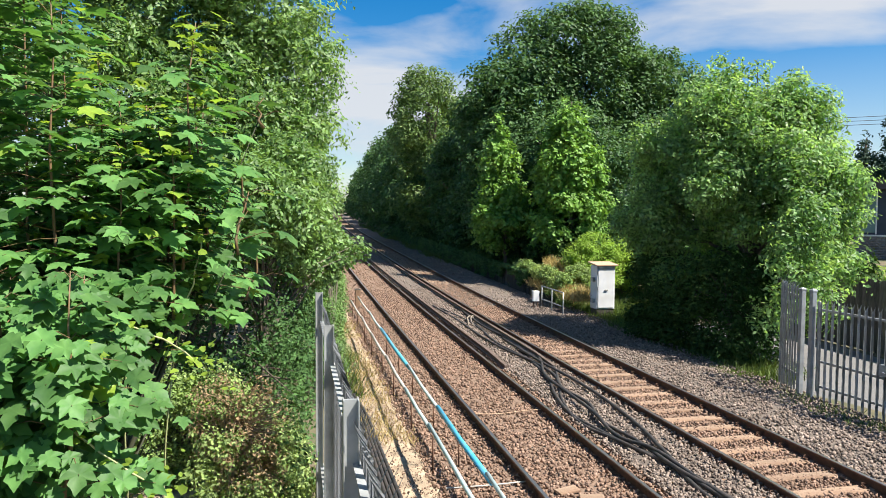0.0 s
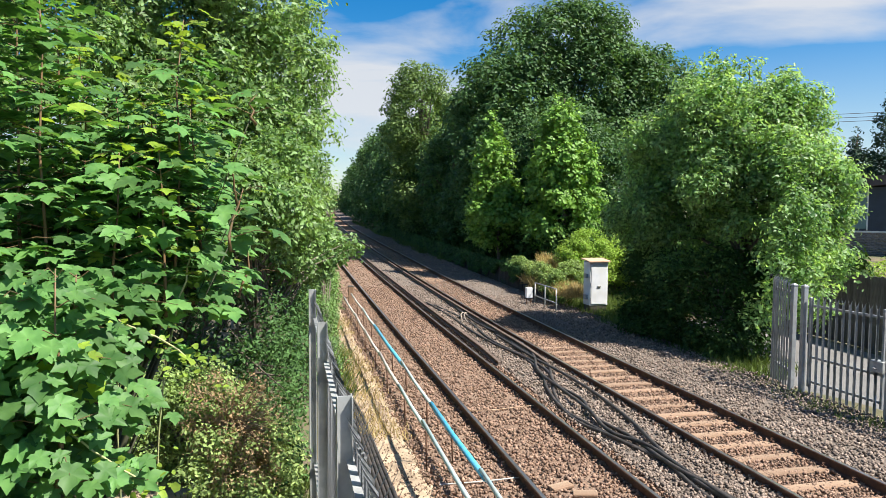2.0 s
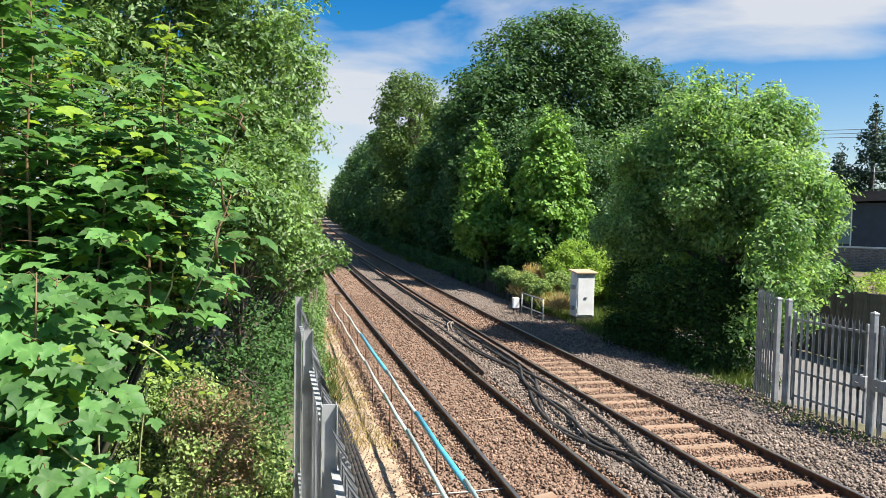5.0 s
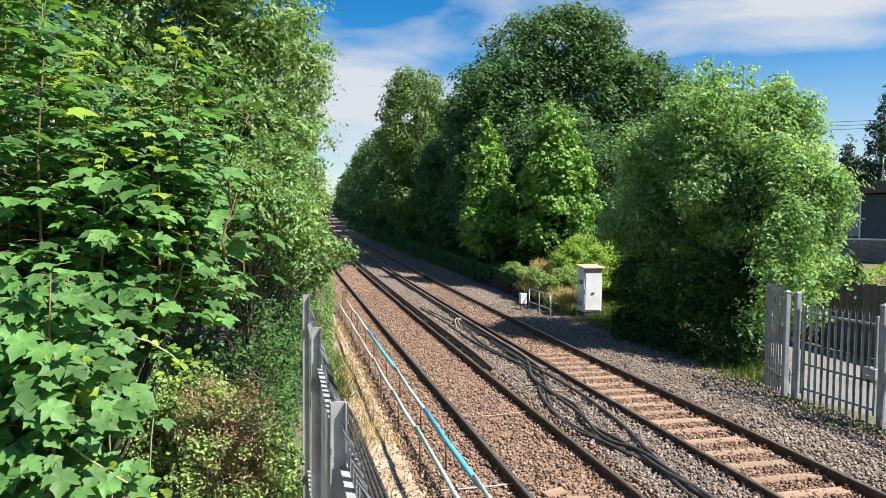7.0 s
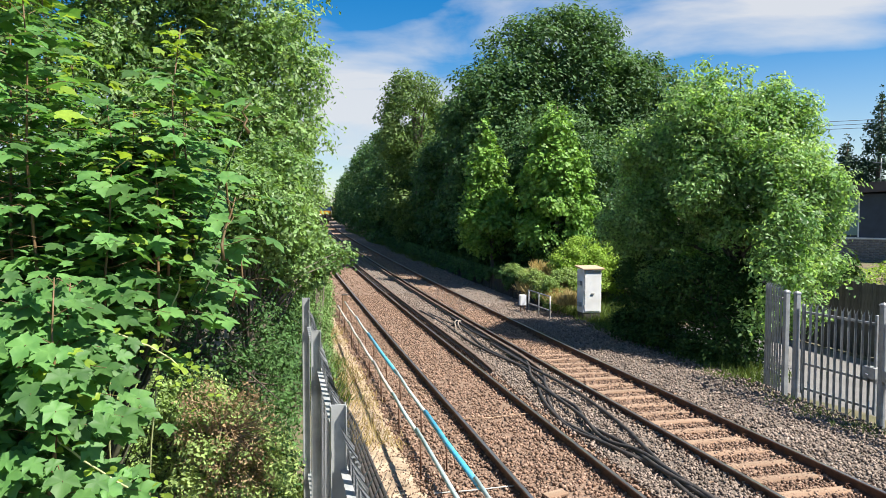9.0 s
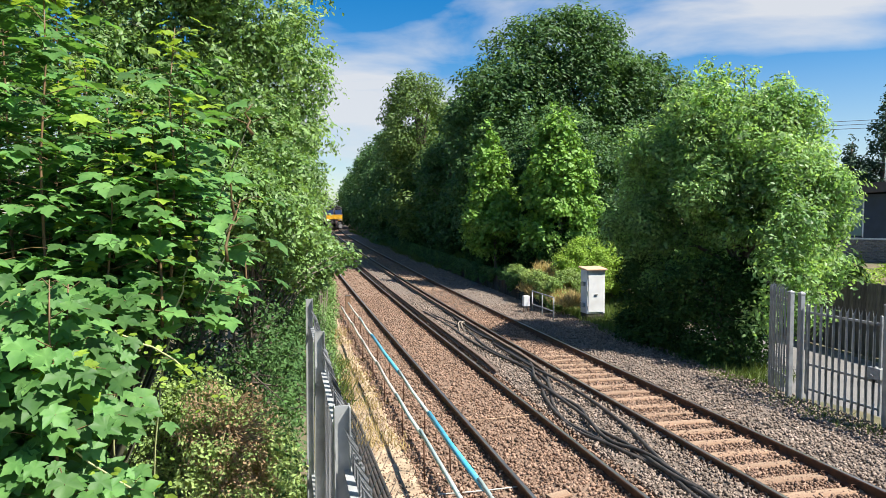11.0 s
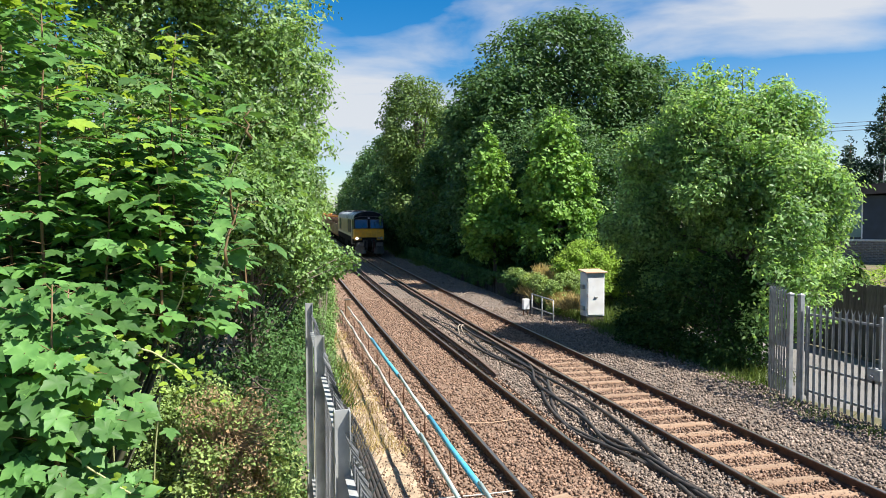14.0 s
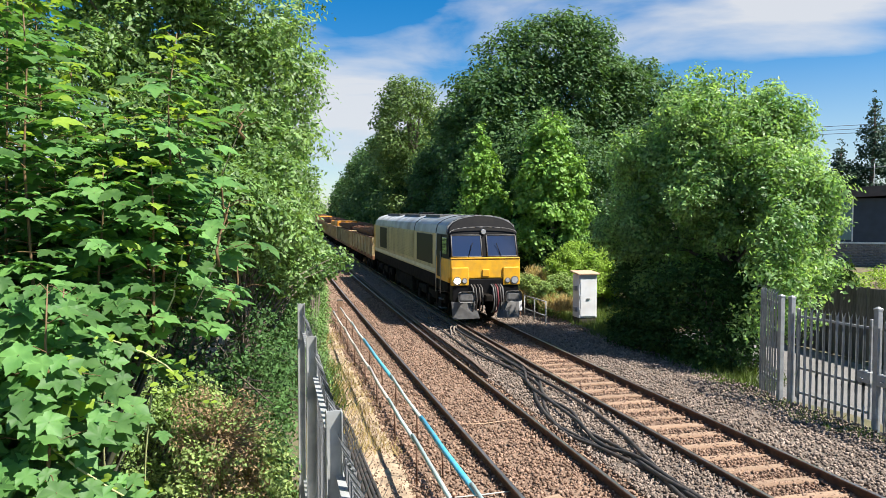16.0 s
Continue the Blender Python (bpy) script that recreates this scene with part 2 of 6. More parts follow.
GLASS = glass("dark_glass")
L_YELLOW = material("warning_yellow", (0.72, 0.36, 0.015), (0.8, 0.43, 0.025), rough=0.4, scale=4, dirt=(0.4, 0.24, 0.06), dirt_scale=3, dirt_amount=0.5)
L_SIDE = material("cream_livery", (0.46, 0.37, 0.18), (0.56, 0.46, 0.24), rough=0.5, scale=2, dirt=(0.2, 0.16, 0.1), dirt_scale=1.5, dirt_amount=0.6, stretch=(1, 1, 0.4))
L_ROOF = material("roof_grey", (0.33, 0.36, 0.38), (0.43, 0.46, 0.47), rough=0.45, scale=2, dirt=(0.13, 0.12, 0.11), dirt_scale=0.9, dirt_amount=0.75)
L_BLACK = material("cab_black", (0.005, 0.005, 0.006), (0.009, 0.009, 0.01), rough=0.5, scale=4, dirt=(0.018, 0.016, 0.014), dirt_scale=3, dirt_amount=0.4, spec=0.12)
L_UNDER = material("underframe_grime", (0.006, 0.005, 0.005), (0.014, 0.012, 0.01), rough=0.95, scale=7, dirt=(0.03, 0.024, 0.018), dirt_scale=3, spec=0.1)
L_STEEL = material("buffer_steel", (0.1, 0.098, 0.095), (0.19, 0.185, 0.18), rough=0.65, metal=0.2, scale=8, dirt=(0.03, 0.026, 0.022), dirt_scale=4)
W_SIDE = material("wagon_yellow_brown", (0.44, 0.33, 0.15), (0.56, 0.43, 0.22), rough=0.7, scale=2.5, dirt=(0.2, 0.13, 0.07), dirt_scale=2, dirt_amount=0.55, bump=0.15, bump_scale=10)
W_RUST = material("wagon_rust", (0.2, 0.085, 0.04), (0.34, 0.16, 0.075), rough=0.9, scale=5, dirt=(0.11, 0.06, 0.04), dirt_scale=3)
W_ORANGE = material("orange_paint", (0.75, 0.27, 0.02), (0.85, 0.36, 0.04), rough=0.5, scale=3, dirt=(0.4, 0.2, 0.06), dirt_scale=2)


def lamp_glow(name, colour, power):
    m = bpy.data.materials.new(name)
    m.use_nodes = True
    b = m.node_tree.nodes["Principled BSDF"]
    b.inputs["Base Color"].default_value = (0.8, 0.8, 0.8, 1)
    b.inputs["Emission Color"].default_value, b.inputs["Emission Strength"].default_value = (*colour, 1), power
    return m


HEADLIGHT = lamp_glow("headlight", (1.0, 0.86, 0.6), 4.0)
LAMP_OFF = material("lamp_lens", (0.3, 0.31, 0.33), (0.4, 0.41, 0.42), rough=0.15, scale=5)


# ---------------------------------------------------------------- mesh helpers
def part(name, bm, mat, parent=None, label="", smooth=False):
    """Links a bmesh as one mesh object under a thing or a part."""
    me = bpy.data.meshes.new(name)
    bm.to_mesh(me)
    bm.free()
    for m in (mat if isinstance(mat, (list, tuple)) else (mat,)):
        me.materials.append(m)
    if smooth:
        me.shade_smooth()
    ob = new(name, me)
    ob.parent = parent
    return tagged(ob, label)


def thing(name, m, label, category, group="", kind=""):
    """An Empty at a thing's base."""
    ob = new(name)
    ob.empty_display_size = 0.2
    ob.matrix_basis = m
    return tagged(ob, label, category, group, kind)


def box(bm, x0, x1, y0, y1, z0, z1, m=None, index=0):
    vs = [bm.verts.new((x, y, z)) for z in (z0, z1) for x, y in ((x0, y0), (x1, y0), (x1, y1), (x0, y1))]
    if m is not None:
        for v in vs:
            v.co = m @ v.co
    for f in ((3, 2, 1, 0), (4, 5, 6, 7), (0, 1, 5, 4), (1, 2, 6, 5), (2, 3, 7, 6), (3, 0, 4, 7)):
        bm.faces.new([vs[i] for i in f]).material_index = index
    return vs


def bevelled(x0, x1, y0, y1, z0, z1, r=0.01, seg=2):
    bm = bmesh.new()
    box(bm, x0, x1, y0, y1, z0, z1)
    bmesh.ops.bevel(bm, geom=bm.edges[:], offset=r, segments=seg, affect="EDGES", profile=0.5)
    return bm


def tube(bm, pts, radii, sides=8, caps=True, index=0):
    """A tapered tube along points."""
    pts = [Vector(p) for p in pts]
    if not isinstance(radii, (list, tuple)):
        radii = [radii] * len(pts)
    rings, ref = [], Vector((0.31, 0.17, 0.93))
    for i, p in enumerate(pts):
        d = (pts[min(i + 1, len(pts) - 1)] - pts[max(i - 1, 0)]).normalized()
        a = d.cross(ref if abs(d.dot(ref)) < 0.95 else Vector((1, 0, 0))).normalized()
        b = d.cross(a)
        rings.append([bm.verts.new(p + (a * math.cos(k) + b * math.sin(k)) * radii[i])
                      for k in (2 * math.pi * j / sides for j in range(sides))])
    for r0, r1 in zip(rings, rings[1:]):
        for j in range(sides):
            f = bm.faces.new((r0[j], r0[(j + 1) % sides], r1[(j + 1) % sides], r1[j]))
            f.smooth, f.material_index = True, index
    if caps:
        bm.faces.new(rings[0][::-1]).material_index = index
        bm.faces.new(rings[-1]).material_index = index


def extruded(bm, profile, axis_pts, closed=True):
    """A profile in (x, z) drawn along points (x, y, z)."""
    rings = [[bm.verts.new((p[0] + a, p[1], p[2] + b)) for a, b in profile] for p in axis_pts]
    n = len(profile)
    for r0, r1 in zip(rings, rings[1:]):
        for j in range(n if closed else n - 1):
            bm.faces.new((r0[j], r1[j], r1[(j + 1) % n], r0[(j + 1) % n]))
    if closed:
        bm.faces.new(rings[0])
        bm.faces.new(rings[-1][::-1])
    return rings


def mesh_arrays(name, verts, faces, mats, parent=None, label="", kind="", mat_index=None):
    """One mesh from arrays: verts (n, 3), faces (m, k)."""
    me = bpy.data.meshes.new(name)
    nf, k = faces.shape
    me.vertices.add(len(verts))
    me.vertices.foreach_set("co", np.ascontiguousarray(verts, dtype=np.float32).ravel())
    me.loops.add(nf * k)
    me.loops.foreach_set("vertex_index", np.ascontiguousarray(faces, dtype=np.int32).ravel())
    me.polygons.add(nf)
    me.polygons.foreach_set("loop_start", np.arange(0, nf * k, k, dtype=np.int32))
    if mat_index is not None:
        me.polygons.foreach_set("material_index", np.ascontiguousarray(mat_index, dtype=np.int32))
    me.update(calc_edges=True)
    for m in (mats if isinstance(mats, (list, tuple)) else (mats,)):
        me.materials.append(m)
    ob = new(name, me)
    ob.parent = parent
    return tagged(ob, label, "", "", kind)


def bend(y):
    """The line's drift to the right where it curves away."""
    return max(0.0, y - 60.0) ** 2 / 4400.0


def rise(y):
    """The line climbs gently away from the bridge."""
    if y < 15.0:
        return 0.0
    return (y - 15.0) ** 2 / 4000.0 if y < 45.0 else 0.225 + (y - 45.0) * 0.015


# ---------------------------------------------------------------- foliage
rng = np.random.default_rng(7)


def unit(a):
    return a / np.maximum(np.linalg.norm(a, axis=-1, keepdims=True), 1e-9)


SMALL_LEAF = (np.array([(0, -0.5, 0), (0.27, -0.05, 0.07), (0, 0.5, -0.04), (-0.27, -0.05, 0.07)]), np.array([(0, 1, 2), (0, 2, 3)]))
ROUND_LEAF = (np.array([(0, -0.5, 0), (0.4, -0.28, 0.05), (0.3, 0.25, 0.05), (0, 0.5, -0.05), (-0.3, 0.25, 0.05), (-0.4, -0.28, 0.05)]),
              np.array([(0, 1, 2), (0, 2, 3), (0, 3, 4), (0, 4, 5)]))
# five toothed lobes round a folded middle; the half outline is mirrored
HALF = [(0.12, -0.45, 0.0), (0.36, -0.40, -0.04), (0.31, -0.25, 0.03), (0.41, -0.14, 0.02), (0.48, -0.04, 0.0), (0.62, 0.15, -0.07),
        (0.43, 0.17, 0.0), (0.25, 0.15, 0.05), (0.31, 0.33, 0.0), (0.17, 0.45, -0.02)]
RIM = [(0, -0.36, 0.0)] + HALF + [(0, 0.7, -0.12)] + [(-x, y, z) for x, y, z in reversed(HALF)]
LOBED_LEAF = (np.array(RIM + [(0, -0.05, -0.04)]), np.array([(22, i, (i + 1) % 22) for i in range(22)]))
BLADE = (np.array([(-0.03, 0, 0), (0.03, 0, 0), (0.02, 0.5, 0.06), (0.0, 1.0, 0.22)]), np.array([(0, 1, 2), (0, 2, 3)]))


def leaves(name, pos, nrm, size, shape, mat, parent=None, label="", kind="", droop=None):
    """All leaves of a crown in one mesh. nrm: the way each blade faces; droop: the way its tip points."""
    tv, tf = shape
    n = len(pos)
    nrm = unit(nrm)
    t = rng.normal(size=(n, 3)) if droop is None else droop + rng.normal(size=(n, 3)) * 0.45
    t = unit(t - nrm * np.sum(t * nrm, axis=1, keepdims=True))
    b = np.cross(t, nrm)
    v = (tv[None, :, 0, None] * b[:, None] + tv[None, :, 1, None] * t[:, None] + tv[None, :, 2, None] * nrm[:, None]) * size[:, None, None] + pos[:, None]
    f = tf[None] + (np.arange(n) * len(tv))[:, None, None]
    return mesh_arrays(name, v.reshape(-1, 3), f.reshape(-1, tf.shape[1]), mat, parent, label, kind)


def clumps(lobes, per_area=1.0, clump=0.9):
    """Centres and radii of leaf clumps spread over the lobes of a crown."""
    cs, rs = [], []
    for x, y, z, rx, ry, rz in lobes:
        area = 4 * math.pi * ((rx * ry) ** 1.6 / 3 + (rx * rz) ** 1.6 / 3 + (ry * rz) ** 1.6 / 3) ** (1 / 1.6)
        n = max(7, int(area / (clump * clump) * 0.75 * per_area))
        d = unit(rng.normal(size=(n, 3)))
        k = rng.uniform(0.55, 1.0, size=(n, 1)) ** 0.6
        cs.append(np.array([x, y, z]) + d * k * np.array([rx, ry, rz]) * 0.93)
        rs.append(min(clump, 0.5 * min(rx, ry, rz) + 0.06) * rng.uniform(0.55, 1.15, size=n))
    return np.concatenate(cs), np.concatenate(rs)


def foliage(cs, rs, count, leaf, up=0.5, flat=0.75, spread=0.35, spray=1):
    """Leaf places, facings and sizes over clumps: most sit on the outside of their clump, several along one outward twig."""
    w = rs ** 2
    n = count // spray
    i = rng.choice(len(cs), size=n, p=w / w.sum())
    d = unit(rng.normal(size=(n, 3)))
    k = rng.uniform(0.35, 1.0, size=(n, 1)) ** 0.5 * (1 + rng.normal(size=(n, 1)) * 0.12)
    pos = cs[i] + d * k * rs[i][:, None] * np.array([1, 1, flat])
    nrm = d * 0.75 + np.array([0.1, -0.1, up]) + rng.normal(size=(n, 3)) * spread
    if spray > 1:
        way = unit(d * np.array([1, 1, 0.5]) + np.array([0, 0, 0.12]) + rng.normal(size=(n, 3)) * 0.5)
        length = leaf * 0.42 * spray * rng.uniform(0.6, 1.3, size=(n, 1))
        side = unit(np.cross(way, nrm))
        rows = []
        for m in range(spray):
            q = m / (spray - 1)
            s = (1 if m % 2 else -1) * leaf * 0.45 * (1 - 0.6 * q)
            rows.append(pos + way * length * q + side * s - np.array([0, 0, 1.0]) * length * 0.35 * q * q)
        pos = np.concatenate(rows)
        nrm = np.tile(nrm, (spray, 1)) + rng.normal(size=(n * spray, 3)) * spread * 0.8
    return pos, nrm, leaf * rng.uniform(0.65, 1.25, size=len(pos))


def limb_tree(bm, base, top, r, cs, n_limbs, seed):
    """A tapered trunk with limbs that reach to clumps of the crown."""
    rr = random.Random(seed)
    base, top = Vector(base), Vector(top)
    mid = [base.lerp(top, k) + Vector((rr.uniform(-1, 1), rr.uniform(-1, 1), 0)) * r * 0.8 for k in (0.25, 0.5, 0.75)]
    pts = [base - Vector((0, 0, 0.25)), base + Vector((0, 0, 0.3)), *mid, top]
    tube(bm, pts, [r * 1.5, r * 1.05, r * 0.9, r * 0.7, r * 0.5, r * 0.2], 9)
    for _ in range(n_limbs):
        c = Vector(cs[rr.randrange(len(cs))])
        k = rr.uniform(0.25, 0.85)
        a = base.lerp(top, k)
        if c.z < a.z - 0.5:
            continue
        m = a.lerp(c, 0.5) + Vector((0, 0, (c - a).length * 0.12))
        rk = r * (1 - k) * 0.45 + 0.01
        tube(bm, [a, a.lerp(m, 0.5) + Vector((0, 0, 0.05)), m, m.lerp(c, 0.6), c], [rk, rk * 0.8, rk * 0.6, rk * 0.4, rk * 0.15], 5, False)


def tree(name, base, height, r, lobes, count, leaf, mat, label, category="tree", shape=SMALL_LEAF, clump=0.9, limbs=26, up=0.5, seed=1, group="", flat=0.75, per_area=1.0, spray=1, wood=BARK):
    base = (base[0], base[1], base[2] + rise(base[1]))
    t = thing(name, Matrix.Translation(base), label, category, group)
    rel = [(x - base[0], y - base[1], z - base[2], a, b, c) for x, y, z, a, b, c in lobes]
    cs, rs = clumps(rel, per_area, clump)
    bm = bmesh.new()
    limb_tree(bm, (0, 0, 0), (rel[0][0] * 0.6, rel[0][1] * 0.6, height), r, cs, limbs, seed)
    part("trunk", bm, wood, t)
    pos, nrm, size = foliage(cs, rs, count, leaf, up, flat, 0.35, spray)
    keep = pos[:, 2] > 0.05 - base[2]
    leaves("crown", pos[keep], nrm[keep], size[keep], shape, mat, t)
    return t


# ---------------------------------------------------------------- ground and track bed
def ground_height(x, y):
    """Level beside the line, a raised bank behind the retaining wall, soft unevenness elsewhere."""
    u = x - bend(y)
    z = -0.12 + 0.05 * noise.noise((x * 0.4, y * 0.4, 0)) + rise(min(y, 340))
    if u < 2.2:
        z += 0.05
    if u > 10.98:
        k = min(1, max(0, (y - 27.7) / 1.5)) * min(1, (u - 10.98) / 0.3)
        z += k * (0.9 + 0.25 * min(1, (u - 11.3) / 5)) * (1 if y < 400 else 0)
        if y < 27.7 and u < 18:
            z = min(z, -0.1 + rise(y))
    if u < -3:
        z += min(1.2, (-3 - u) * 0.12)
    return z


def build_ground():
    xs = [-2500, -900, -350, -140, -70, -40, -25, -15] + [-10 + i * 0.7 for i in range(60)] + [33, 38, 46, 60, 80, 140, 350, 900, 2500]
    ys = [-2500, -900, -300, -100, -40, -15] + [-6 + i * 0.8 for i in range(90)] + [70, 76, 84, 94, 106, 120, 136, 154, 174, 200, 230, 270, 330, 500, 900, 2500]
    v = np.array([(x + (bend(min(y, 300)) if abs(x) < 60 else 0), y, ground_height(x + bend(y), y) if abs(x) < 60 and -20 < y < 340 else -0.12 + (4.65 if y > 300 else rise(y))) for y in ys for x in xs])
    w = len(xs)
    f = np.array([(j * w + i, j * w + i + 1, (j + 1) * w + i + 1, (j + 1) * w + i) for j in range(len(ys) - 1) for i in range(w - 1)])
    ob = mesh_arrays("ground", v, f, EARTH)
    tagged(ob, "brown earth patched with green along the railway", "ground", "", "structure")


def strip(name, x0, x1, y0, y1, z, mat, label, category, amp=0.015, nx=8):
    """A long sheet along the line with a slightly uneven top."""
    ys = list(np.arange(y0, min(y1, 60), 0.5)) + list(np.arange(max(60, y0), y1, 4.0)) + [y1]
    v, f = [], []
    for y in ys:
        for i in range(nx + 1):
            x = x0 + (x1 - x0) * i / nx
            edge = -0.1 if i in (0, nx) else 0
            v.append((x + bend(y), y, z + rise(y) + edge + amp * noise.noise((x * 1.7, y * 1.7, 3))))
    w = nx + 1
    for j in range(len(ys) - 1):
        for i in range(nx):
            f.append((j * w + i, j * w + i + 1, (j + 1) * w + i + 1, (j + 1) * w + i))
    return tagged(mesh_arrays(name, np.array(v), np.array(f), mat), label, category, "", "structure")


STONE = (np.array([(1, 0, 0.1), (-0.9, 0.2, 0), (0.1, 0.8, -0.1), (-0.1, -0.9, 0.1), (0.15, 0.1, 0.7), (-0.1, 0, -0.7)]),
         np.array([(0, 2, 4), (2, 1, 4), (1, 3, 4), (3, 0, 4), (2, 0, 5), (1, 2, 5), (3, 1, 5), (0, 3, 5)]))


def stones(name, x0, x1, y0, y1, count, z, mat, label, size=0.034, power=1.7):
    """Loose ballast stones, thicker near the footbridge."""
    y = y0 + (y1 - y0) * rng.uniform(0, 1, count) ** power
    x = rng.uniform(x0, x1, count)
    tv, tf = STONE
    d = unit(rng.normal(size=(count, 3)))
    t = rng.normal(size=(count, 3))
    t = unit(t - d * np.sum(t * d, axis=1, keepdims=True))
    b = np.cross(t, d)
    s = size * rng.uniform(0.55, 1.35, size=count)
    p = np.stack([x, y, z + np.where(y > 45, 0.225 + (y - 45) * 0.015, np.where(y > 15, (y - 15) ** 2 / 4000.0, 0)) + rng.uniform(-0.012, 0.018, count)], -1)
    stretch = rng.uniform(0.6, 1.1, size=(count, 1, 3))
    q = tv[None] * stretch
    v = (q[:, :, 0, None] * b[:, None] + q[:, :, 1, None] * t[:, None] + q[:, :, 2, None] * d[:, None]) * s[:, None, None] + p[:, None]
    f = tf[None] + (np.arange(count) * 6)[:, None, None]
    tagged(mesh_arrays(name, v.reshape(-1, 3), f.reshape(-1, 3), mat), label, "ballast", "", "stuff")


LEFT_C, RIGHT_C = 4.06, 7.417          # track centre lines
GAUGE = 1.505                         # between rail heads
build_ground()
strip("ballast_left", 1.9, 5.15, -6, 300, 0.0, BALLAST_BROWN, "rust-brown stone ballast under the nearer track", "ballast")
strip("ballast_right", 5.15, 10.8, -6, 300, -0.03, BALLAST_GREY, "grey stone ballast between and beside the tracks", "ballast")
strip("ballast_six_foot", 5.1, 6.68, -6, 300, 0.036, BALLAST_GREY, "grey-brown stone ballast heaped between the tracks", "ballast")
strip("ballast_shoulder", 8.15, 10.85, -6, 300, 0.036, BALLAST_GREY, "grey stone ballast heaped beside the farther track", "ballast")
strip("footpath", 0.6, 2.06, -6, 40, 0.03, PATH, "dry straw-coloured trackside path of trodden earth", "path", 0.03)
strip("concrete_kerb", 1.22, 1.5, -6, 13.5, 0.065, CONCRETE, "worn concrete strip beside buried cables", "kerb", 0.008, 3)
strip("bare_earth", -5.0, -1.0, 8.3, 10.6, 0.03, PATH, "bare dry earth on the waste ground", "earth", 0.05)
strip("ballast_crib", 6.72, 8.12, -6, 300, -0.012, BALLAST_BROWN, "brown stone ballast between the farther track's sleepers", "ballast")
stones("rusty_ballast_stones", 1.95, 5.2, 6.5, 34, 21000, 0.018, STONE_BROWN, "loose rust-brown ballast stones", 0.04)
stones("six_foot_stones", 5.12, 6.66, 6.5, 34, 12500, 0.05, STONE_GREY, "loose pale grey ballast stones between the tracks", 0.041)
stones("crib_stones", 6.75, 8.1, 6.5, 36, 11500, 0.01, STONE_BROWN, "loose rust-brown stones between sleepers", 0.038)
stones("cess_stones", 8.18, 11.0, 6.5, 30, 15000, 0.05, STONE_GREY, "loose grey ballast stones beside the gate", 0.043)
stones("path_stones", 1.1, 2.1, 6.5, 26, 4200, 0.04, STONE_BROWN, "loose stones scattered over the path", 0.02)
stones("far_rusty_stones", 1.7, 5.2, 28, 75, 5000, 0.02, STONE_BROWN, "loose rust-brown ballast stones further off", 0.05, 1.2)
stones("far_grey_stones", 5.2, 10.6, 28, 75, 6000, 0.04, STONE_GREY, "loose grey ballast stones further off", 0.05, 1.2)

RAIL_PROFILE = [(-0.07, 0.0), (0.07, 0.0), (0.07, 0.012), (0.012, 0.03), (0.01, 0.115), (0.036, 0.128), (0.036, 0.155), (0.028, 0.163),
                (-0.028, 0.163), (-0.036, 0.155), (-0.036, 0.128), (-0.01, 0.115), (-0.012, 0.03), (-0.07, 0.012)]


def along(x, z, y0=-8.0, y1=300.0):
    ys = [y0] + [y for y in np.arange(15, y1, 5.0) if y > y0] + [y1]
    return [(x + bend(y), y, z + rise(y)) for y in ys]


def railway_track(centre, label, sleeper_mat, z_sleeper, first, pitch, count):
    t = thing("railway_track", Matrix.Translation((0, 0, 0)), label, "railway track", "railway tracks", "structure")
    for s in (-1, 1):
        bm = bmesh.new()
        extruded(bm, RAIL_PROFILE, along(centre + s * GAUGE / 2, 0.005))
        rail = part("rail", bm, RUST, t, "rust-brown steel running rail")
        bm = bmesh.new()
        extruded(bm, [(-0.027, 0), (0.027, 0), (0.024, 0.004), (-0.024, 0.004)], along(centre + s * GAUGE / 2, 0.1675))
        part("running_band", bm, RAIL_TOP, rail, "polished top of the rail")
    # sleepers
    bm = bevelled(-1.28, 1.28, -0.11, 0.11, -0.13, 0.0, 0.015, 1)
    proto = part("sleeper", bm, sleeper_mat, t)
    proto.location = (centre, first, z_sleeper)
    for i in range(1, count):
        o = new("sleeper", proto.data)
        o.parent = t
        y = first + i * pitch
        sunk = -0.03 * min(1.0, max(0.0, (y - 17.0) / 4.0))
        o.location = (centre + bend(y) + random.uniform(-0.015, 0.015), y + random.uniform(-0.02, 0.02), z_sleeper + sunk + rise(y) + random.uniform(-0.006, 0.004))
        o.rotation_euler = (0, 0, random.uniform(-0.008, 0.008))
    bm = bmesh.new()
    y = first + count * pitch
    while y < 280:
        box(bm, centre + bend(y) - 1.28, centre + bend(y) + 1.28, y - 0.125, y + 0.125, z_sleeper - 0.12 + rise(y), z_sleeper + rise(y))
        y += pitch
    tagged(part("distant_sleepers", bm, sleeper_mat, t), kind="stuff")
    # rail clips
    bm = bmesh.new()
    for dx in (-0.1, 0.1):
        box(bm, dx - 0.045, dx + 0.045, -0.05, 0.05, 0.0, 0.02)
        tube(bm, [(dx - 0.03, -0.04, 0.02), (dx - 0.04, 0.0, 0.05), (dx, 0.045, 0.045), (dx + 0.04, 0.0, 0.05), (dx + 0.03, -0.04, 0.02)], 0.01, 5)
    clip = part("rail_clip", bm, RUST, t)
    for i in range(min(count, 60)):
        for s in (-1, 1):
            o = clip if i == 0 and s == -1 else new("rail_clip", clip.data)
            o.parent = t
            o.location = (centre + s * GAUGE / 2, first + i * pitch, z_sleeper + rise(first + i * pitch) + 0.005)
    return t


track_near = railway_track(LEFT_C, "railway track with rusty rails half buried in brown ballast", SLEEPER_TAN, -0.012, 6.1, 0.65, 180)
track_far = railway_track(RIGHT_C, "railway track with rusty rails on tan sleepers", SLEEPER_TAN, 0.032, 6.27, 0.602, 190)


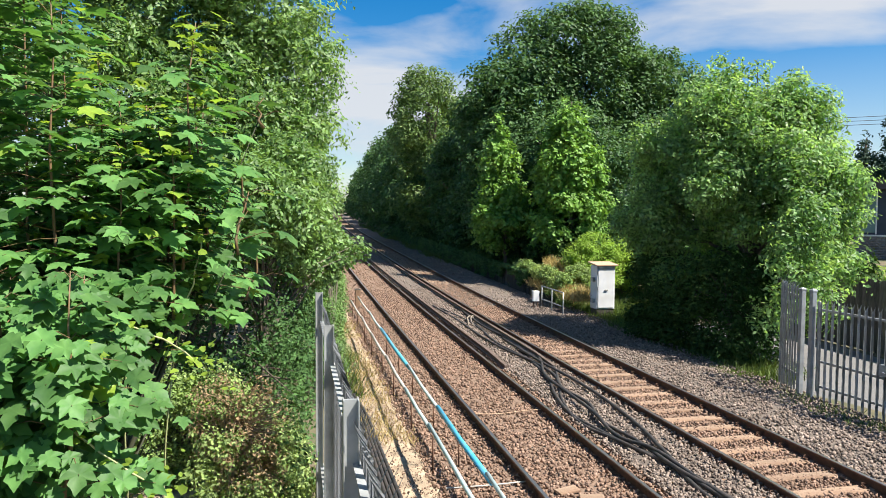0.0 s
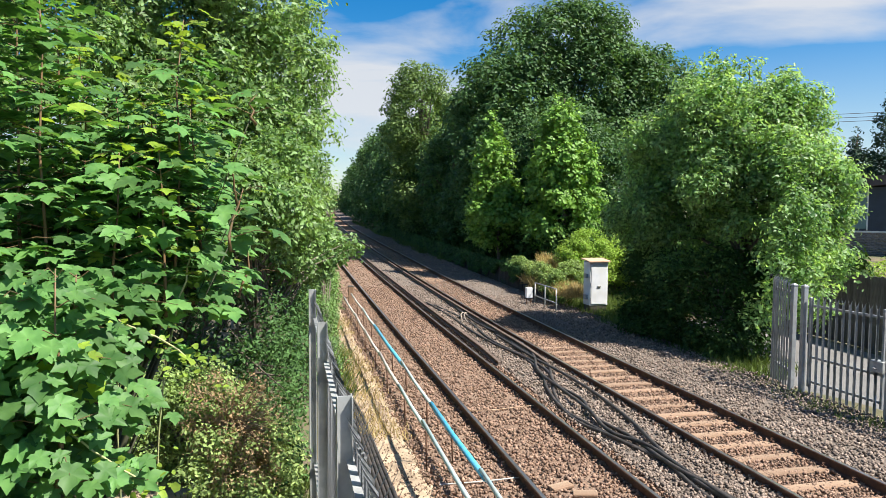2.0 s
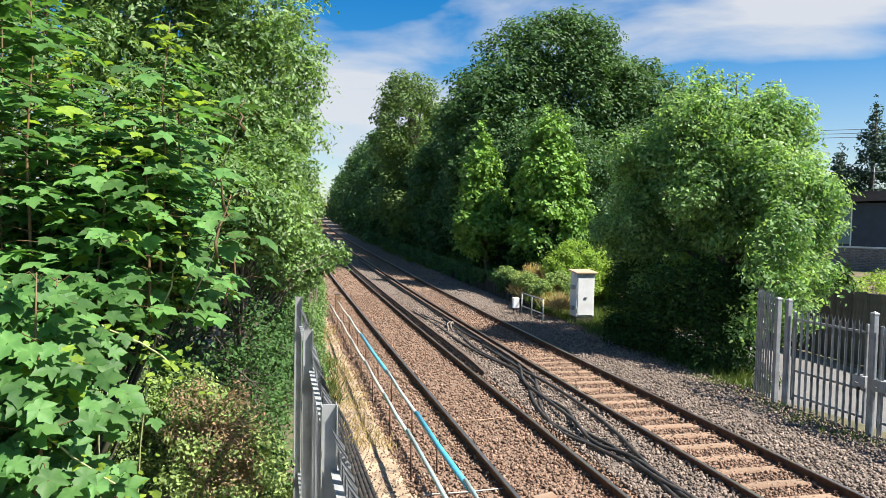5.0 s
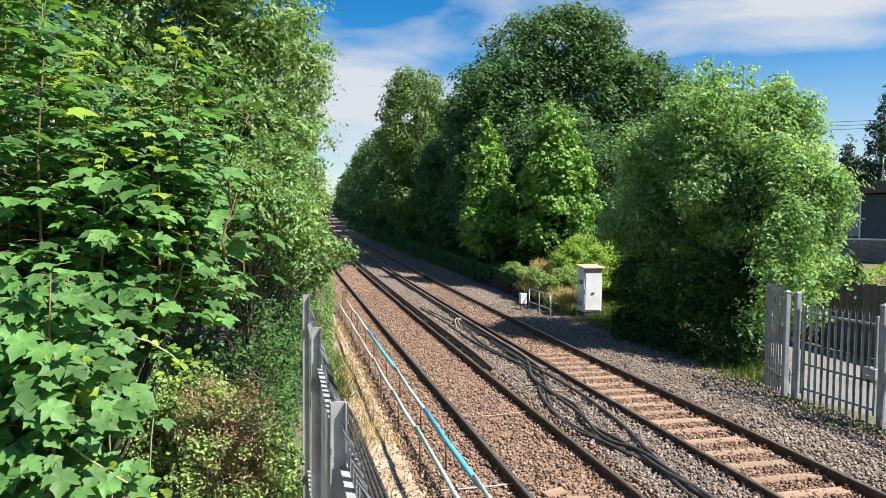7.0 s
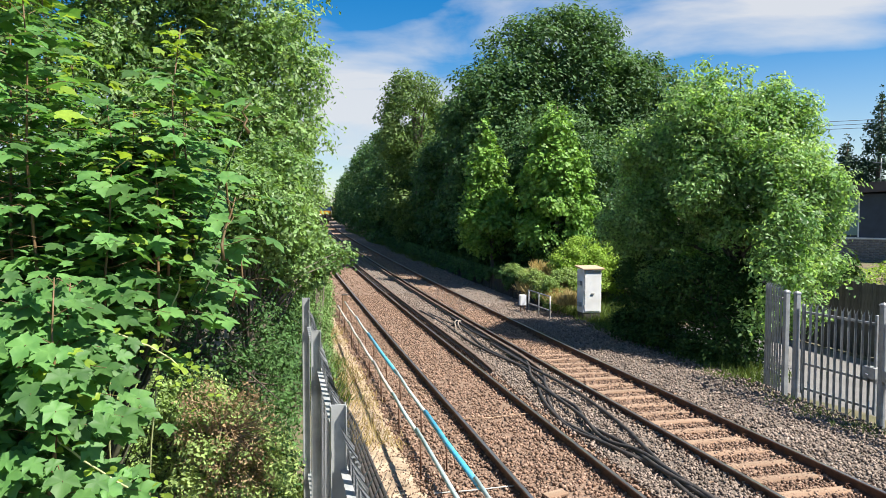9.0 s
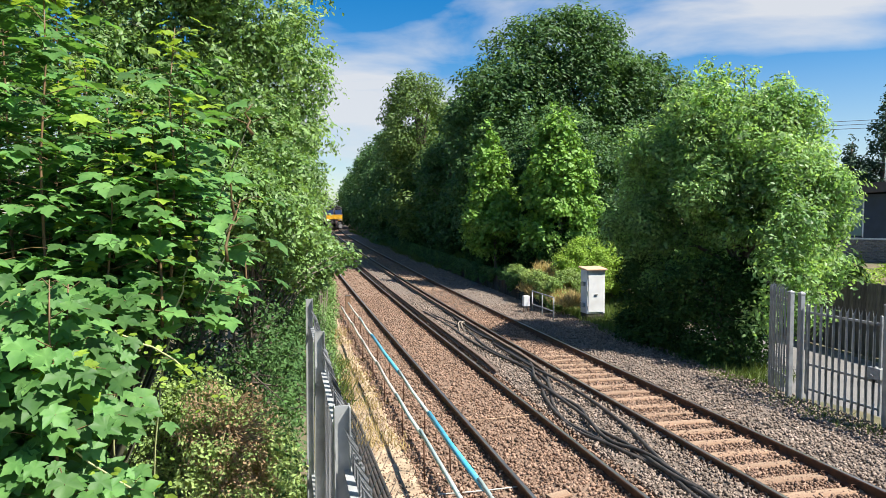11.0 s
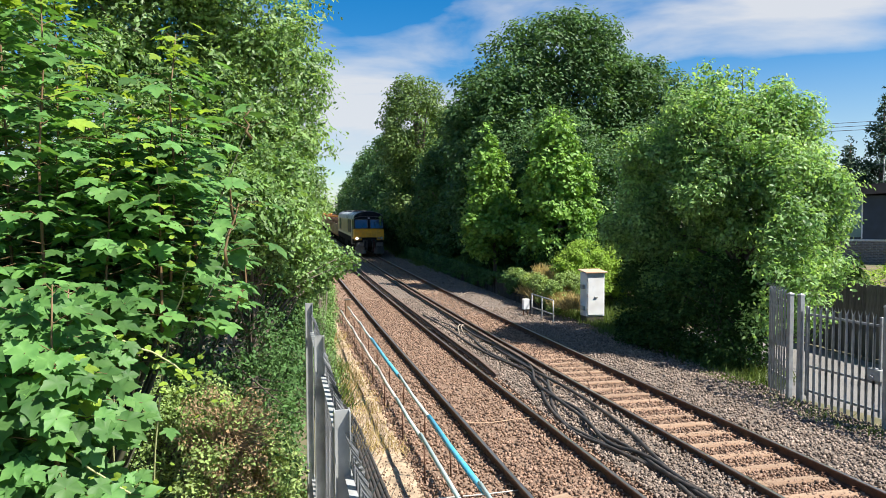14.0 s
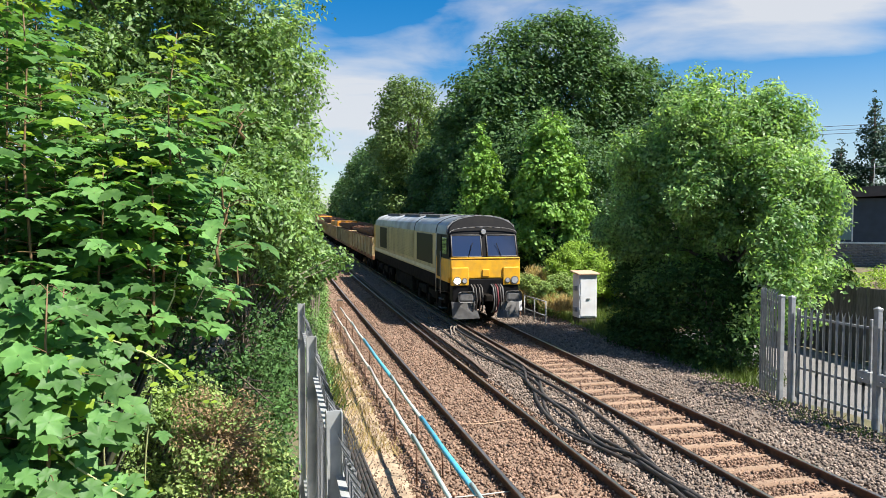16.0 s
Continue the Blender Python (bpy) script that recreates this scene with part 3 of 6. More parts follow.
def conductor_rail(x, y0, y1, label):
    t = thing("conductor_rail", Matrix.Translation((0, 0, 0)), label, "conductor rail", "conductor rails")
    ends = [(x, y0 - 1.6, 0.03), (x, y0, 0.09)]
    bm = bmesh.new()
    extruded(bm, [(-0.07, 0.0), (0.07, 0.0), (0.07, 0.015), (0.022, 0.04), (0.04, 0.08), (0.04, 0.115), (-0.04, 0.115), (-0.04, 0.08), (-0.022, 0.04), (-0.07, 0.015)],
             ends + [(x + bend(y), y, 0.09 + rise(y)) for y in [q for q in np.arange(25, y1, 5.0)] + [y1]])
    part("bar", bm, COND, t)
    bm = bmesh.new()
    box(bm, -0.06, 0.06, -0.06, 0.06, -0.02, 0.075)
    bmesh.ops.bevel(bm, geom=bm.edges[:], offset=0.012, segments=1, affect="EDGES")
    pot = part("insulator", bm, CONCRETE, t)
    for i in range(30):
        o = pot if i == 0 else new("insulator", pot.data)
        o.parent = t
        o.location = (x, y0 + 0.6 + i * 2.3, 0.015 + rise(y0 + 0.6 + i * 2.3))
    return t


conductor_rail(5.16, 18.5, 290, "dark steel conductor rail raised on insulators beside the nearer track")
conductor_rail(6.36, 18.3, 290, "dark steel conductor rail raised on insulators beside the farther track")
def cable(name, pts, r, mat, label, group="", category="cable"):
    """A cable laid through points as a smooth tube."""
    cu = bpy.data.curves.new(name, "CURVE")
    cu.dimensions, cu.bevel_depth, cu.bevel_resolution, cu.resolution_u = "3D", r, 2, 6
    sp = cu.splines.new("BEZIER")
    sp.bezier_points.add(len(pts) - 1)
    for bp, p in zip(sp.bezier_points, pts):
        bp.co = p
        bp.handle_left_type = bp.handle_right_type = "AUTO"
    cu.materials.append(mat)
    cu.use_fill_caps = True
    return tagged(new(name, cu), label, category, group)


CABLE_RUNS = [
    [(5.46, 28.0), (5.67, 24.4), (5.64, 21.2), (5.76, 19.2), (6.05, 17.1), (6.05, 15.8), (5.38, 13.6), (5.2, 12.2), (5.42, 11.0), (5.66, 10.1), (5.72, 8.8), (5.9, 6.0)],
    [(6.18, 20.6), (6.19, 17.1), (6.29, 15.1), (6.27, 13.3), (6.13, 11.7), (5.87, 10.5), (5.79, 9.7), (5.75, 8.8), (5.8, 6.0)],
    [(6.24, 26.0), (6.2, 21.9), (6.49, 19.9), (6.31, 17.7), (5.79, 15.8), (5.67, 14.2), (5.59, 12.5), (5.47, 11.2), (5.68, 10.5), (5.75, 9.4), (5.8, 6.0)],
    [(5.66, 27.4), (6.01, 23.3), (5.84, 20.0), (6.02, 17.7), (5.82, 15.7), (5.4, 14.1), (5.24, 12.8), (5.3, 11.8), (5.54, 10.9), (5.67, 9.8), (5.6, 8.8), (5.7, 6.0)],
    [(6.38, 23.3), (6.49, 21.0), (6.23, 18.8), (6.36, 16.9), (5.79, 14.7), (5.82, 13.4), (5.55, 12.0), (5.7, 11.1), (5.65, 9.6), (5.85, 8.4), (5.9, 6.0)]]
for k, run in enumerate(CABLE_RUNS):
    cable("traction_cable", [(x, y, 0.085 + 0.03 * (k % 3) + 0.02 * math.sin(3 * y + k) + rise(y)) for x, y in run], 0.034, RUBBER,
          "thick black rubber power cable snaking over ballast", "power cables between the tracks")
for k in range(2):
    cable("cable_tail", [(5.75 + 0.2 * k, 23.2, 0.08), (5.9 + 0.12 * k, 23.9, 0.12), (6.05 + 0.12 * k, 24.5, 0.2), (6.22 + 0.1 * k, 24.7, 0.17), (6.2 + 0.15 * k, 24.3, 0.1)], 0.026, CONCRETE,
          "pale dusty cable tail curling up from the ballast", "cable tails")
for k in range(4):
    cable("path_cable", [(0.90 + 0.05 * k, 17.5, 0.09), (1.02 + 0.05 * k, 15.3, 0.12), (1.18 + 0.045 * k, 13.4, 0.12 + 0.02 * (k % 2)), (1.20 + 0.05 * k, 11.7, 0.13),
                         (1.20 + 0.06 * k, 10.3, 0.12), (1.20 + 0.065 * k, 9.2, 0.13), (1.17 + 0.07 * k, 6.0, 0.13)], 0.031, RUBBER,
          "dusty black cable lying along the path", "cables along the path")
# cable loops on the far side of the track
for k, (x, y) in enumerate(((9.4, 41), (9.3, 45.5), (9.5, 58), (9.2, 70), (9.4, 34))):
    cable("cable_loop", [(x - 1.1, y - 0.3, 0.1 + rise(y)), (x - 0.7, y, 0.2 + rise(y)), (x - 0.3, y + 0.2, 0.24 + rise(y)), (x + 0.1, y + 0.1, 0.12 + rise(y)), (x + 0.4, y - 0.3, 0.04 + rise(y))], 0.016, CONCRETE,
          "pale stiff cable looping out of the track", "cable loops")


for k, (x, y, z, a) in enumerate(((3.78, 9.35, 0.05, 12), (4.02, 9.05, 0.045, -20), (3.62, 8.55, 0.05, 30))):
    slab = thing("stone_slab", pose(x, y, z, 2, -3, a), "flat broken tan stone slab lying on ballast", "slab", "stone slabs")
    part("slab", bevelled(-0.17, 0.17, -0.09, 0.09, -0.03, 0.02, 0.015, 2), SLEEPER_TAN, slab)
cable("bond_cable", [(3.36, 13.25, 0.06), (3.9, 13.2, 0.05), (4.4, 13.28, 0.055), (4.78, 13.3, 0.06)], 0.008, CAP_TAN, "thin tan bonding cable across the sleepers")
cable("bond_cable", [(2.1, 9.75, 0.05), (2.7, 9.72, 0.06), (3.3, 9.78, 0.05)], 0.011, PIPE_GREY, "thin pale bonding cable reaching the rail")


# ---------------------------------------------------------------- trackside things
def pipe_run(x, z, y_marks, mats, label, r=0.032):
    """A low pipe run on thin steel stakes. y_marks: where one sleeve ends and the next begins."""
    t = thing("pipe_run", Matrix.Translation((x, 0, 0)), label, "pipe run", "pipe runs")
    for i, (a, b) in enumerate(zip(y_marks, y_marks[1:])):
        bm = bmesh.new()
        rr = r * (1.35 if mats[i] is PIPE_BLUE else 1.0)
        sag = 0.02 * (i % 2)
        tube(bm, [(0.02 * (i % 2), a - 0.12, z - sag), (0.01, (a + b) / 2, z - 0.03), (0.02 * ((i + 1) % 2), b + 0.1, z + 0.01)], rr, 10)
        part("sleeve" if mats[i] is PIPE_BLUE else "pipe", bm, mats[i], t, "blue plastic sleeve" if mats[i] is PIPE_BLUE else "")
    y = y_marks[0] + 0.5
    k = 0
    while y < y_marks[-1]:
        bm = bmesh.new()
        tube(bm, [(0.05, y, -0.1), (0.04, y + 0.02, z + 0.03)], 0.013, 6)
        tube(bm, [(-0.045, y, z - 0.03), (0.045, y, z - 0.045), (0.05, y, z + 0.04)], 0.008, 5)
        part("stake", bm, RUST, t)
        y += 2.05 + 0.3 * (k % 2)
        k += 1
    return t


pipe_run(2.44, 0.56, [5.7, 8.75, 11.95, 15.4, 20.2, 23.7, 27.8], [PIPE_PALE, PIPE_BLUE, PIPE_PALE, PIPE_BLUE, PIPE_PALE, PIPE_GREY],
         "pale and blue plastic pipes held on rusty stakes beside the track")
pipe_run(2.03, 0.65, [5.7, 10.7, 13.0, 16.0, 19.0, 22.0, 26.0], [PIPE_PALE, PIPE_PALE, PIPE_GREY, PIPE_GREY, PIPE_GREY, PIPE_GREY],
         "grey plastic pipes held on rusty stakes beside the path")

stump = thing("marker_post", Matrix.Translation((2.5, 28.7, 0.03)), "short square weathered timber marker post", "post")
part("shaft", bevelled(-0.1, 0.1, -0.1, 0.1, -0.2, 0.72, 0.015), TIMBER_BROWN, stump)
part("cap", bevelled(-0.11, 0.11, -0.11, 0.11, 0.72, 0.76, 0.01), TIMBER_GREY, stump)


def pale(height, spread=0.03):
    """A corrugated pale with a split, pointed and outward-bent head; it faces -Y, x across."""
    bm = bmesh.new()
    xs = [-0.034, -0.02, -0.012, 0.012, 0.02, 0.034]
    ys = [0.012, 0.0, -0.016, -0.016, 0.0, 0.012]
    z1 = height - 0.16
    lo = [bm.verts.new((x, y, 0.05)) for x, y in zip(xs, ys)]
    hi = [bm.verts.new((x, y, z1)) for x, y in zip(xs, ys)]
    for i in range(5):
        bm.faces.new((lo[i], lo[i + 1], hi[i + 1], hi[i]))
    for a, b, tip in ((0, 2, -0.04), (3, 5, 0.04), (2, 3, 0.0)):
        v = bm.verts.new((tip, -spread - 0.03 if tip == 0 else -0.01 + spread, height if tip == 0 else height - 0.05))
        for i in range(a, b):
            bm.faces.new((hi[i], hi[i + 1], v))
    bmesh.ops.solidify(bm, geom=bm.faces[:], thickness=0.004)
    return bm


def h_section(bm, x, y, w, d, t, z0, z1):
    """An upright H-section steel post, its web along y."""
    out = [(-w, -d), (w, -d), (w, -d + t), (t, -d + t), (t, d - t), (w, d - t), (w, d), (-w, d), (-w, d - t), (-t, d - t), (-t, -d + t), (-w, -d + t)]
    lo = [bm.verts.new((x + a, y + b, z0)) for a, b in out]
    hi = [bm.verts.new((x + a, y + b, z1)) for a, b in out]
    n = len(out)
    for i in range(n):
        bm.faces.new((lo[i], lo[(i + 1) % n], hi[(i + 1) % n], hi[i]))
    bm.faces.new(hi)
    bm.faces.new(lo[::-1])


def palisade(name, m, length, height, label, mat, pitch=0.155, posts=(0.0,), rails=(0.3, 0.85), category="fence", post_top=0.12):
    """A palisade fence panel that runs along its x from 0 to length; pales stand on the -y side of the rails."""
    t = thing(name, m, label, category, "steel palisade fences")
    for p in posts:
        bm = bmesh.new()
        h_section(bm, p, 0.07, 0.05, 0.045, 0.006, -0.3, height - post_top)
        part("post", bm, mat, t)
    for k in rails:
        bm = bmesh.new()
        z = height * k
        box(bm, 0, length, 0.014, 0.02, z - 0.025, z + 0.025)
        box(bm, 0, length, 0.02, 0.06, z + 0.019, z + 0.025)
        part("rail", bm, mat, t)
    base = part("pale", pale(height, 0.07), GALV, t)
    n = int(length / pitch)
    for i in range(n):
        o = base if i == 0 else new("pale", base.data)
        o.parent = t
        o.location = (0.08 + i * pitch, 0, random.uniform(-0.006, 0.006))
        o.rotation_euler = (0, random.uniform(-0.006, 0.006), 0)
    return t


# near fence: runs away from the footbridge, pales face the track
palisade("palisade_fence", pose(0.38, 0.6, 0.1, 0, 0, 90), 8.75, 2.79, "grey galvanised palisade fence beside dense undergrowth", GALV_DARK,
         posts=(0.6, 3.4, 6.0, 8.6), rails=(0.2, 0.88), post_top=-0.06)
# fence beyond the gate, into the shrubs
palisade("palisade_fence", pose(11.17, 14.7, -0.1, 0, 0, -108.7), 1.2, 2.62, "galvanised palisade fence running into shrubs", GALV, posts=(0.05,), rails=(0.2, 0.86))


def gate(m, width, label, right_hung):
    t = thing("palisade_gate", m, label, "gate", "steel palisade gates")
    for z in (0.42, 0.95, 2.05):
        bm = bevelled(0.03, width - 0.03, 0.02, 0.06, z - 0.025, z + 0.025, 0.006, 1)
        part("rail", bm, GALV, t)
    for x in (0.03, width - 0.08):
        part("stile", bevelled(x, x + 0.05, 0.02, 0.07, 0.3, 2.22, 0.006, 1), GALV, t)
    base = part("pale", pale(2.34), GALV, t)
    n = int((width - 0.1) / 0.16)
    for i in range(n):
        o = base if i == 0 else new("pale", base.data)
        o.parent = t
        o.location = (0.13 + i * 0.16, 0, 0)
    x = 0.1 if right_hung else width - 0.12
    bm = bevelled(x - 0.14, x + 0.14, -0.06, 0.12, 1.0, 1.22, 0.012)
    lk = part("lock_box", bm, GALV_DARK, t)
    bm = bmesh.new()
    tube(bm, [(x, -0.05, 1.1), (x, -0.13, 1.1), (x + 0.08, -0.13, 1.08)], 0.012, 6)
    part("handle", bm, GALV, lk)
    bm = bmesh.new()
    tube(bm, [(x, -0.02, 0.02), (x, -0.02, 0.55)], 0.012, 6)
    part("drop_bolt", bm, GALV, t)
    return t


def gate_post(x, y, h):
    t = thing("gate_post", Matrix.Translation((x, y, -0.1)), "square galvanised steel gate post with pressed cap", "post", "gate posts")
    part("shaft", bevelled(-0.052, 0.052, -0.052, 0.052, -0.3, h, 0.008), GALV, t)
    bm = bmesh.new()
    vs = [bm.verts.new((a * 0.06, b * 0.06, h)) for a, b in ((-1, -1), (1, -1), (1, 1), (-1, 1))]
    ws = [bm.verts.new((a * 0.06, b * 0.06, h + 0.03)) for a, b in ((-1, -1), (1, -1), (1, 1), (-1, 1))]
    top = bm.verts.new((0, 0, h + 0.07))
    for i in range(4):
        bm.faces.new((vs[i], vs[(i + 1) % 4], ws[(i + 1) % 4], ws[i]))
        bm.faces.new((ws[i], ws[(i + 1) % 4], top))
    bm.faces.new(vs[::-1])
    part("cap", bm, GALV, t)


gate_post(10.78, 13.48, 2.42)
gate_post(10.82, 13.2, 2.42)
gate(pose(10.83, 13.13, -0.1, 0, 0, -85.5), 1.9, "closed galvanised steel palisade gate leaf with lock box", False)
gate_post(10.98, 11.1, 2.42)
gate(pose(10.99, 11.02, -0.1, 0, 0, -85.5), 1.9, "closed galvanised steel palisade gate leaf", True)
gate_post(11.15, 8.9, 2.42)


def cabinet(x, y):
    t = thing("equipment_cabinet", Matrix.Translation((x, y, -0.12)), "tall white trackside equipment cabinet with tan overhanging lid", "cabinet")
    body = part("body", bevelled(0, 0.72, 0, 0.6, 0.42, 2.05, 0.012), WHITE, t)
    # lower part coloured dark to stand for the shade at the cabinet's foot
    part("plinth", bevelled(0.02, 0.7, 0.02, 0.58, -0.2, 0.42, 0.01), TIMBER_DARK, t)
    door = part("door", bevelled(0.05, 0.67, -0.022, 0.0, 0.48, 1.98, 0.006), WHITE, t)
    part("handle", bevelled(0.3, 0.42, -0.06, -0.02, 1.12, 1.17, 0.006), GALV_DARK, door)
    for z in (0.6, 1.15, 1.75):
        part("hinge", bevelled(0.02, 0.05, -0.03, 0.0, z, z + 0.12, 0.004), GALV_DARK, door)
    bm = bmesh.new()
    box(bm, -0.08, 0.8, -0.1, 0.68, 2.05, 2.1)
    for v in bm.verts:
        v.co.z += 0.09 * (v.co.y + 0.14)
    bmesh.ops.bevel(bm, geom=bm.edges[:], offset=0.01, segments=1, affect="EDGES")
    part("lid", bm, CAP_TAN, t, "tan weathered overhanging lid")
    for z in (0.65, 1.45):
        part("side_bracket", bevelled(-0.09, 0.0, 0.15, 0.4, z, z + 0.16, 0.006), GALV_DARK, t)
    return t


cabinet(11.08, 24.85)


def guard_rail():
    t = thing("guard_rail", Matrix.Translation((9.85, 25.1, -0.06)), "low grey tubular steel guard rail", "guard rail")
    for y in (0.0, 1.2, 2.35):
        bm = bmesh.new()
        tube(bm, [(0, y, -0.15), (0, y, 1.0)], 0.024, 8)
        part("post", bm, GALV_DARK, t)
    for z in (0.45, 0.98):
        bm = bmesh.new()
        tube(bm, [(0, -0.02, z), (0, 2.37, z)], 0.022, 8)
        part("rail", bm, GALV, t)


guard_rail()
box_post = thing("junction_box", Matrix.Translation((9.53, 27.3, -0.03)), "small white junction box on a short post", "junction box")
part("box", bevelled(-0.13, 0.13, -0.1, 0.1, 0.36, 0.78, 0.015), WHITE, box_post)
for dx in (-0.09, 0.09):
    bm = bmesh.new()
    tube(bm, [(dx, 0, -0.15), (dx, 0, 0.37)], 0.02, 6)
    part("leg", bm, RUST, box_post)

# retaining wall of upright old sleepers
wall = thing("retaining_wall", Matrix.Translation((0, 0, 0)), "dark retaining wall of upright old timber sleepers", "wall", "", "structure")
bm = bevelled(-0.075, 0.075, -0.125, 0.125, -0.3, 0.98, 0.012, 1)
wp = part("timber", bm, TIMBER_DARK, wall)
for i in range(120):
    y = 29.1 + i * 0.27
    o = wp if i == 0 else new("timber", wp.data)
    o.parent = wall
    o.location = (10.9 + bend(y) + random.uniform(-0.02, 0.02), y, rise(y) + random.uniform(-0.06, 0.03))

# lane and its board fence
lane = strip("lane", 11.35, 16.7, -6, 23.0, -0.06, ASPHALT, "pale worn asphalt lane behind the gate", "road", 0.004, 6)
bf = thing("board_fence", Matrix.Translation((16.62, 8.6, -0.1)), "weathered grey close-boarded timber fence along the lane", "fence")
bm = bevelled(-0.012, 0.012, 0, 0.122, 0, 2.15, 0.003, 1)
b0 = part("board", bm, TIMBER_GREY, bf)
for i in range(110):
    o = b0 if i == 0 else new("board", b0.data)
    o.parent = bf
    o.location = (random.uniform(-0.008, 0.008), i * 0.125, random.uniform(-0.02, 0.02))
for i in range(6):
    part("post", bevelled(0.02, 0.12, i * 2.6, i * 2.6 + 0.1, -0.3, 2.1, 0.008, 1), TIMBER_GREY, bf)
for z in (0.4, 1.7):
    part("rail", bevelled(0.013, 0.06, 0, 13.7, z, z + 0.09, 0.006, 1), TIMBER_GREY, bf)


def building():
    """Two-storey block: brick below, dark cladding and windows above, flat roof with a deep fascia."""
    t = thing("house", pose(33.7, 37.8, -0.2, 0, 0, -43), "flat-roofed house with grey brick below and dark cladding above", "house")
    part("mortar_wall", bevelled(0, 15, 0.03, 8, 0, 2.75, 0.01, 1), MORTAR, t, "pale mortar bed of the brick storey")
    part("upper_wall", bevelled(0.02, 15, 0.06, 8, 2.75, 5.5, 0.01, 1), CLAD, t, "dark blue-black cladding")
    bm = bmesh.new()
    box(bm, -0.6, 15.4, -0.7, 8.5, 5.5, 6.1)
    for v in bm.verts:
        v.co.z += 0.045 * v.co.x
    part("roof", bm, FASCIA, t, "deep brown roof fascia")
    part("sill_band", bevelled(-0.03, 15, -0.05, 0.06, 2.72, 2.82, 0.01, 1), WHITE, t)
    w = part("window", bevelled(0.05, 1.1, 0.0, 0.06, 2.95, 5.4, 0.01, 1), PANEL_GREEN, t, "tall pale glazed corner panel")
    part("frame", bevelled(1.1, 1.18, -0.03, 0.06, 2.85, 5.45, 0.01, 1), WHITE, w)
    for x in (4.6, 8.4):
        w = part("window", bevelled(x, x + 1.5, 0.01, 0.06, 2.9, 4.9, 0.01, 1), GLASS, t, "dark glass window")
        for a, b, c, d in ((x - 0.06, x, 2.85, 4.95), (x + 1.5, x + 1.56, 2.85, 4.95), (x - 0.06, x + 1.56, 4.9, 4.97), (x - 0.06, x + 1.56, 2.82, 2.9)):
            part("frame", bevelled(a, b, -0.04, 0.06, c, d, 0.006, 1), WHITE, w)
    w = part("window", bevelled(4.4, 6.0, 0.0, 0.04, 0.9, 1.5, 0.01, 1), GLASS, t, "low dark window")
    # bricks
    tv = np.array([(-0.5, -0.5, -0.5), (0.5, -0.5, -0.5), (0.5, 0.5, -0.5), (-0.5, 0.5, -0.5), (-0.5, -0.5, 0.5), (0.5, -0.5, 0.5), (0.5, 0.5, 0.5), (-0.5, 0.5, 0.5)])
    tf = np.array([(3, 2, 1, 0), (4, 5, 6, 7), (0, 1, 5, 4), (1, 2, 6, 5), (2, 3, 7, 6), (3, 0, 4, 7)])
    cells = [(x + 0.12 + (0.115 if r % 2 else 0), 0.02 - 0.006 * random.random(), 0.04 + r * 0.1) for r in range(27) for x in np.arange(0, 14.7, 0.33)]
    cells = np.array(cells)
    v = tv[None] * np.array([0.31, 0.05, 0.085]) + cells[:, None]
    f = tf[None] + (np.arange(len(cells)) * 8)[:, None, None]
    mesh_arrays("brickwork", v.reshape(-1, 3), f.reshape(-1, 4), BRICK, t, "courses of long grey bricks", "stuff")
    a = thing("television_aerial", pose(37.0, 38.0, 5.9), "grey metal television aerial on a roof pole", "aerial")
    bm = bmesh.new()
    tube(bm, [(0, 0, -0.2), (0, 0, 1.7)], 0.025, 6)
    part("mast", bm, GALV_DARK, a)
    bm = bmesh.new()
    tube(bm, [(-0.3, 0.3, 1.4), (1.5, -1.5, 1.5)], 0.018, 5)
    for i in range(7):
        c = Vector((-0.2 + i * 0.24, 0.2 - i * 0.24, 1.41 + 0.012 * i))
        tube(bm, [c - Vector((0.2, 0.2, 0)), c + Vector((0.2, 0.2, 0))], 0.01, 4)
    part("boom", bm, GALV, a)


building()
for k in range(3):
    cable("overhead_wire", [(28, 70 + k, 14.0 + k * 0.5), (45, 62 + k, 12.2 + k * 0.45), (75, 48 + k, 13.6 + k * 0.5)], 0.025, RUBBER, "thin dark overhead telephone wire", "overhead wires", "wire")


# ---------------------------------------------------------------- trees and shrubs
tree("chestnut_tree", (19.1, 48.0, 0.8), 14.5, 0.5, [(18.6, 48.0, 12.4, 6.6, 6.0, 6.1), (14.6, 46.0, 8.9, 4.2, 5.2, 6.4), (22.6, 48.5, 11.4, 5.2, 5.2, 5.2), (24.0, 48.1, 7.4, 5.2, 5.2, 5.4), (19.1, 44.4, 6.0, 6.4, 3.6, 5.2), (19.6, 46.5, 15.4, 3.6, 3.6, 2.8), (26.2, 48.5, 12.0, 3.4, 3.6, 4.0)],
     108000, 0.315, LEAF_DARK, "huge dark-green broadleaf tree with a domed crown", clump=1.15, limbs=40, seed=3, per_area=1.15, up=0.75, flat=0.6)
tree("poplar_tree", (12.15, 62.7, 0.8), 14.0, 0.4, [(11.66, 62.7, 11.22, 3.33, 4.16, 5.61), (12.05, 62.7, 5.8, 3.53, 4.68, 5.03), (9.7, 61.13, 10.64, 1.57, 2.08, 2.13)],
     30000, 0.3, LEAF_LIGHT, "grey-green broadleaf tree behind the line", clump=1.1, seed=4)
tree("roadside_tree", (12.74, 54.34, 0.8), 9.0, 0.3, [(12.54, 53.29, 5.8, 2.55, 4.68, 4.83), (12.25, 49.11, 3.87, 1.57, 4.16, 3.29)], 26000, 0.26, LEAF_DARK, "dark-green tree overhanging the railway bank", clump=1.0, seed=5)
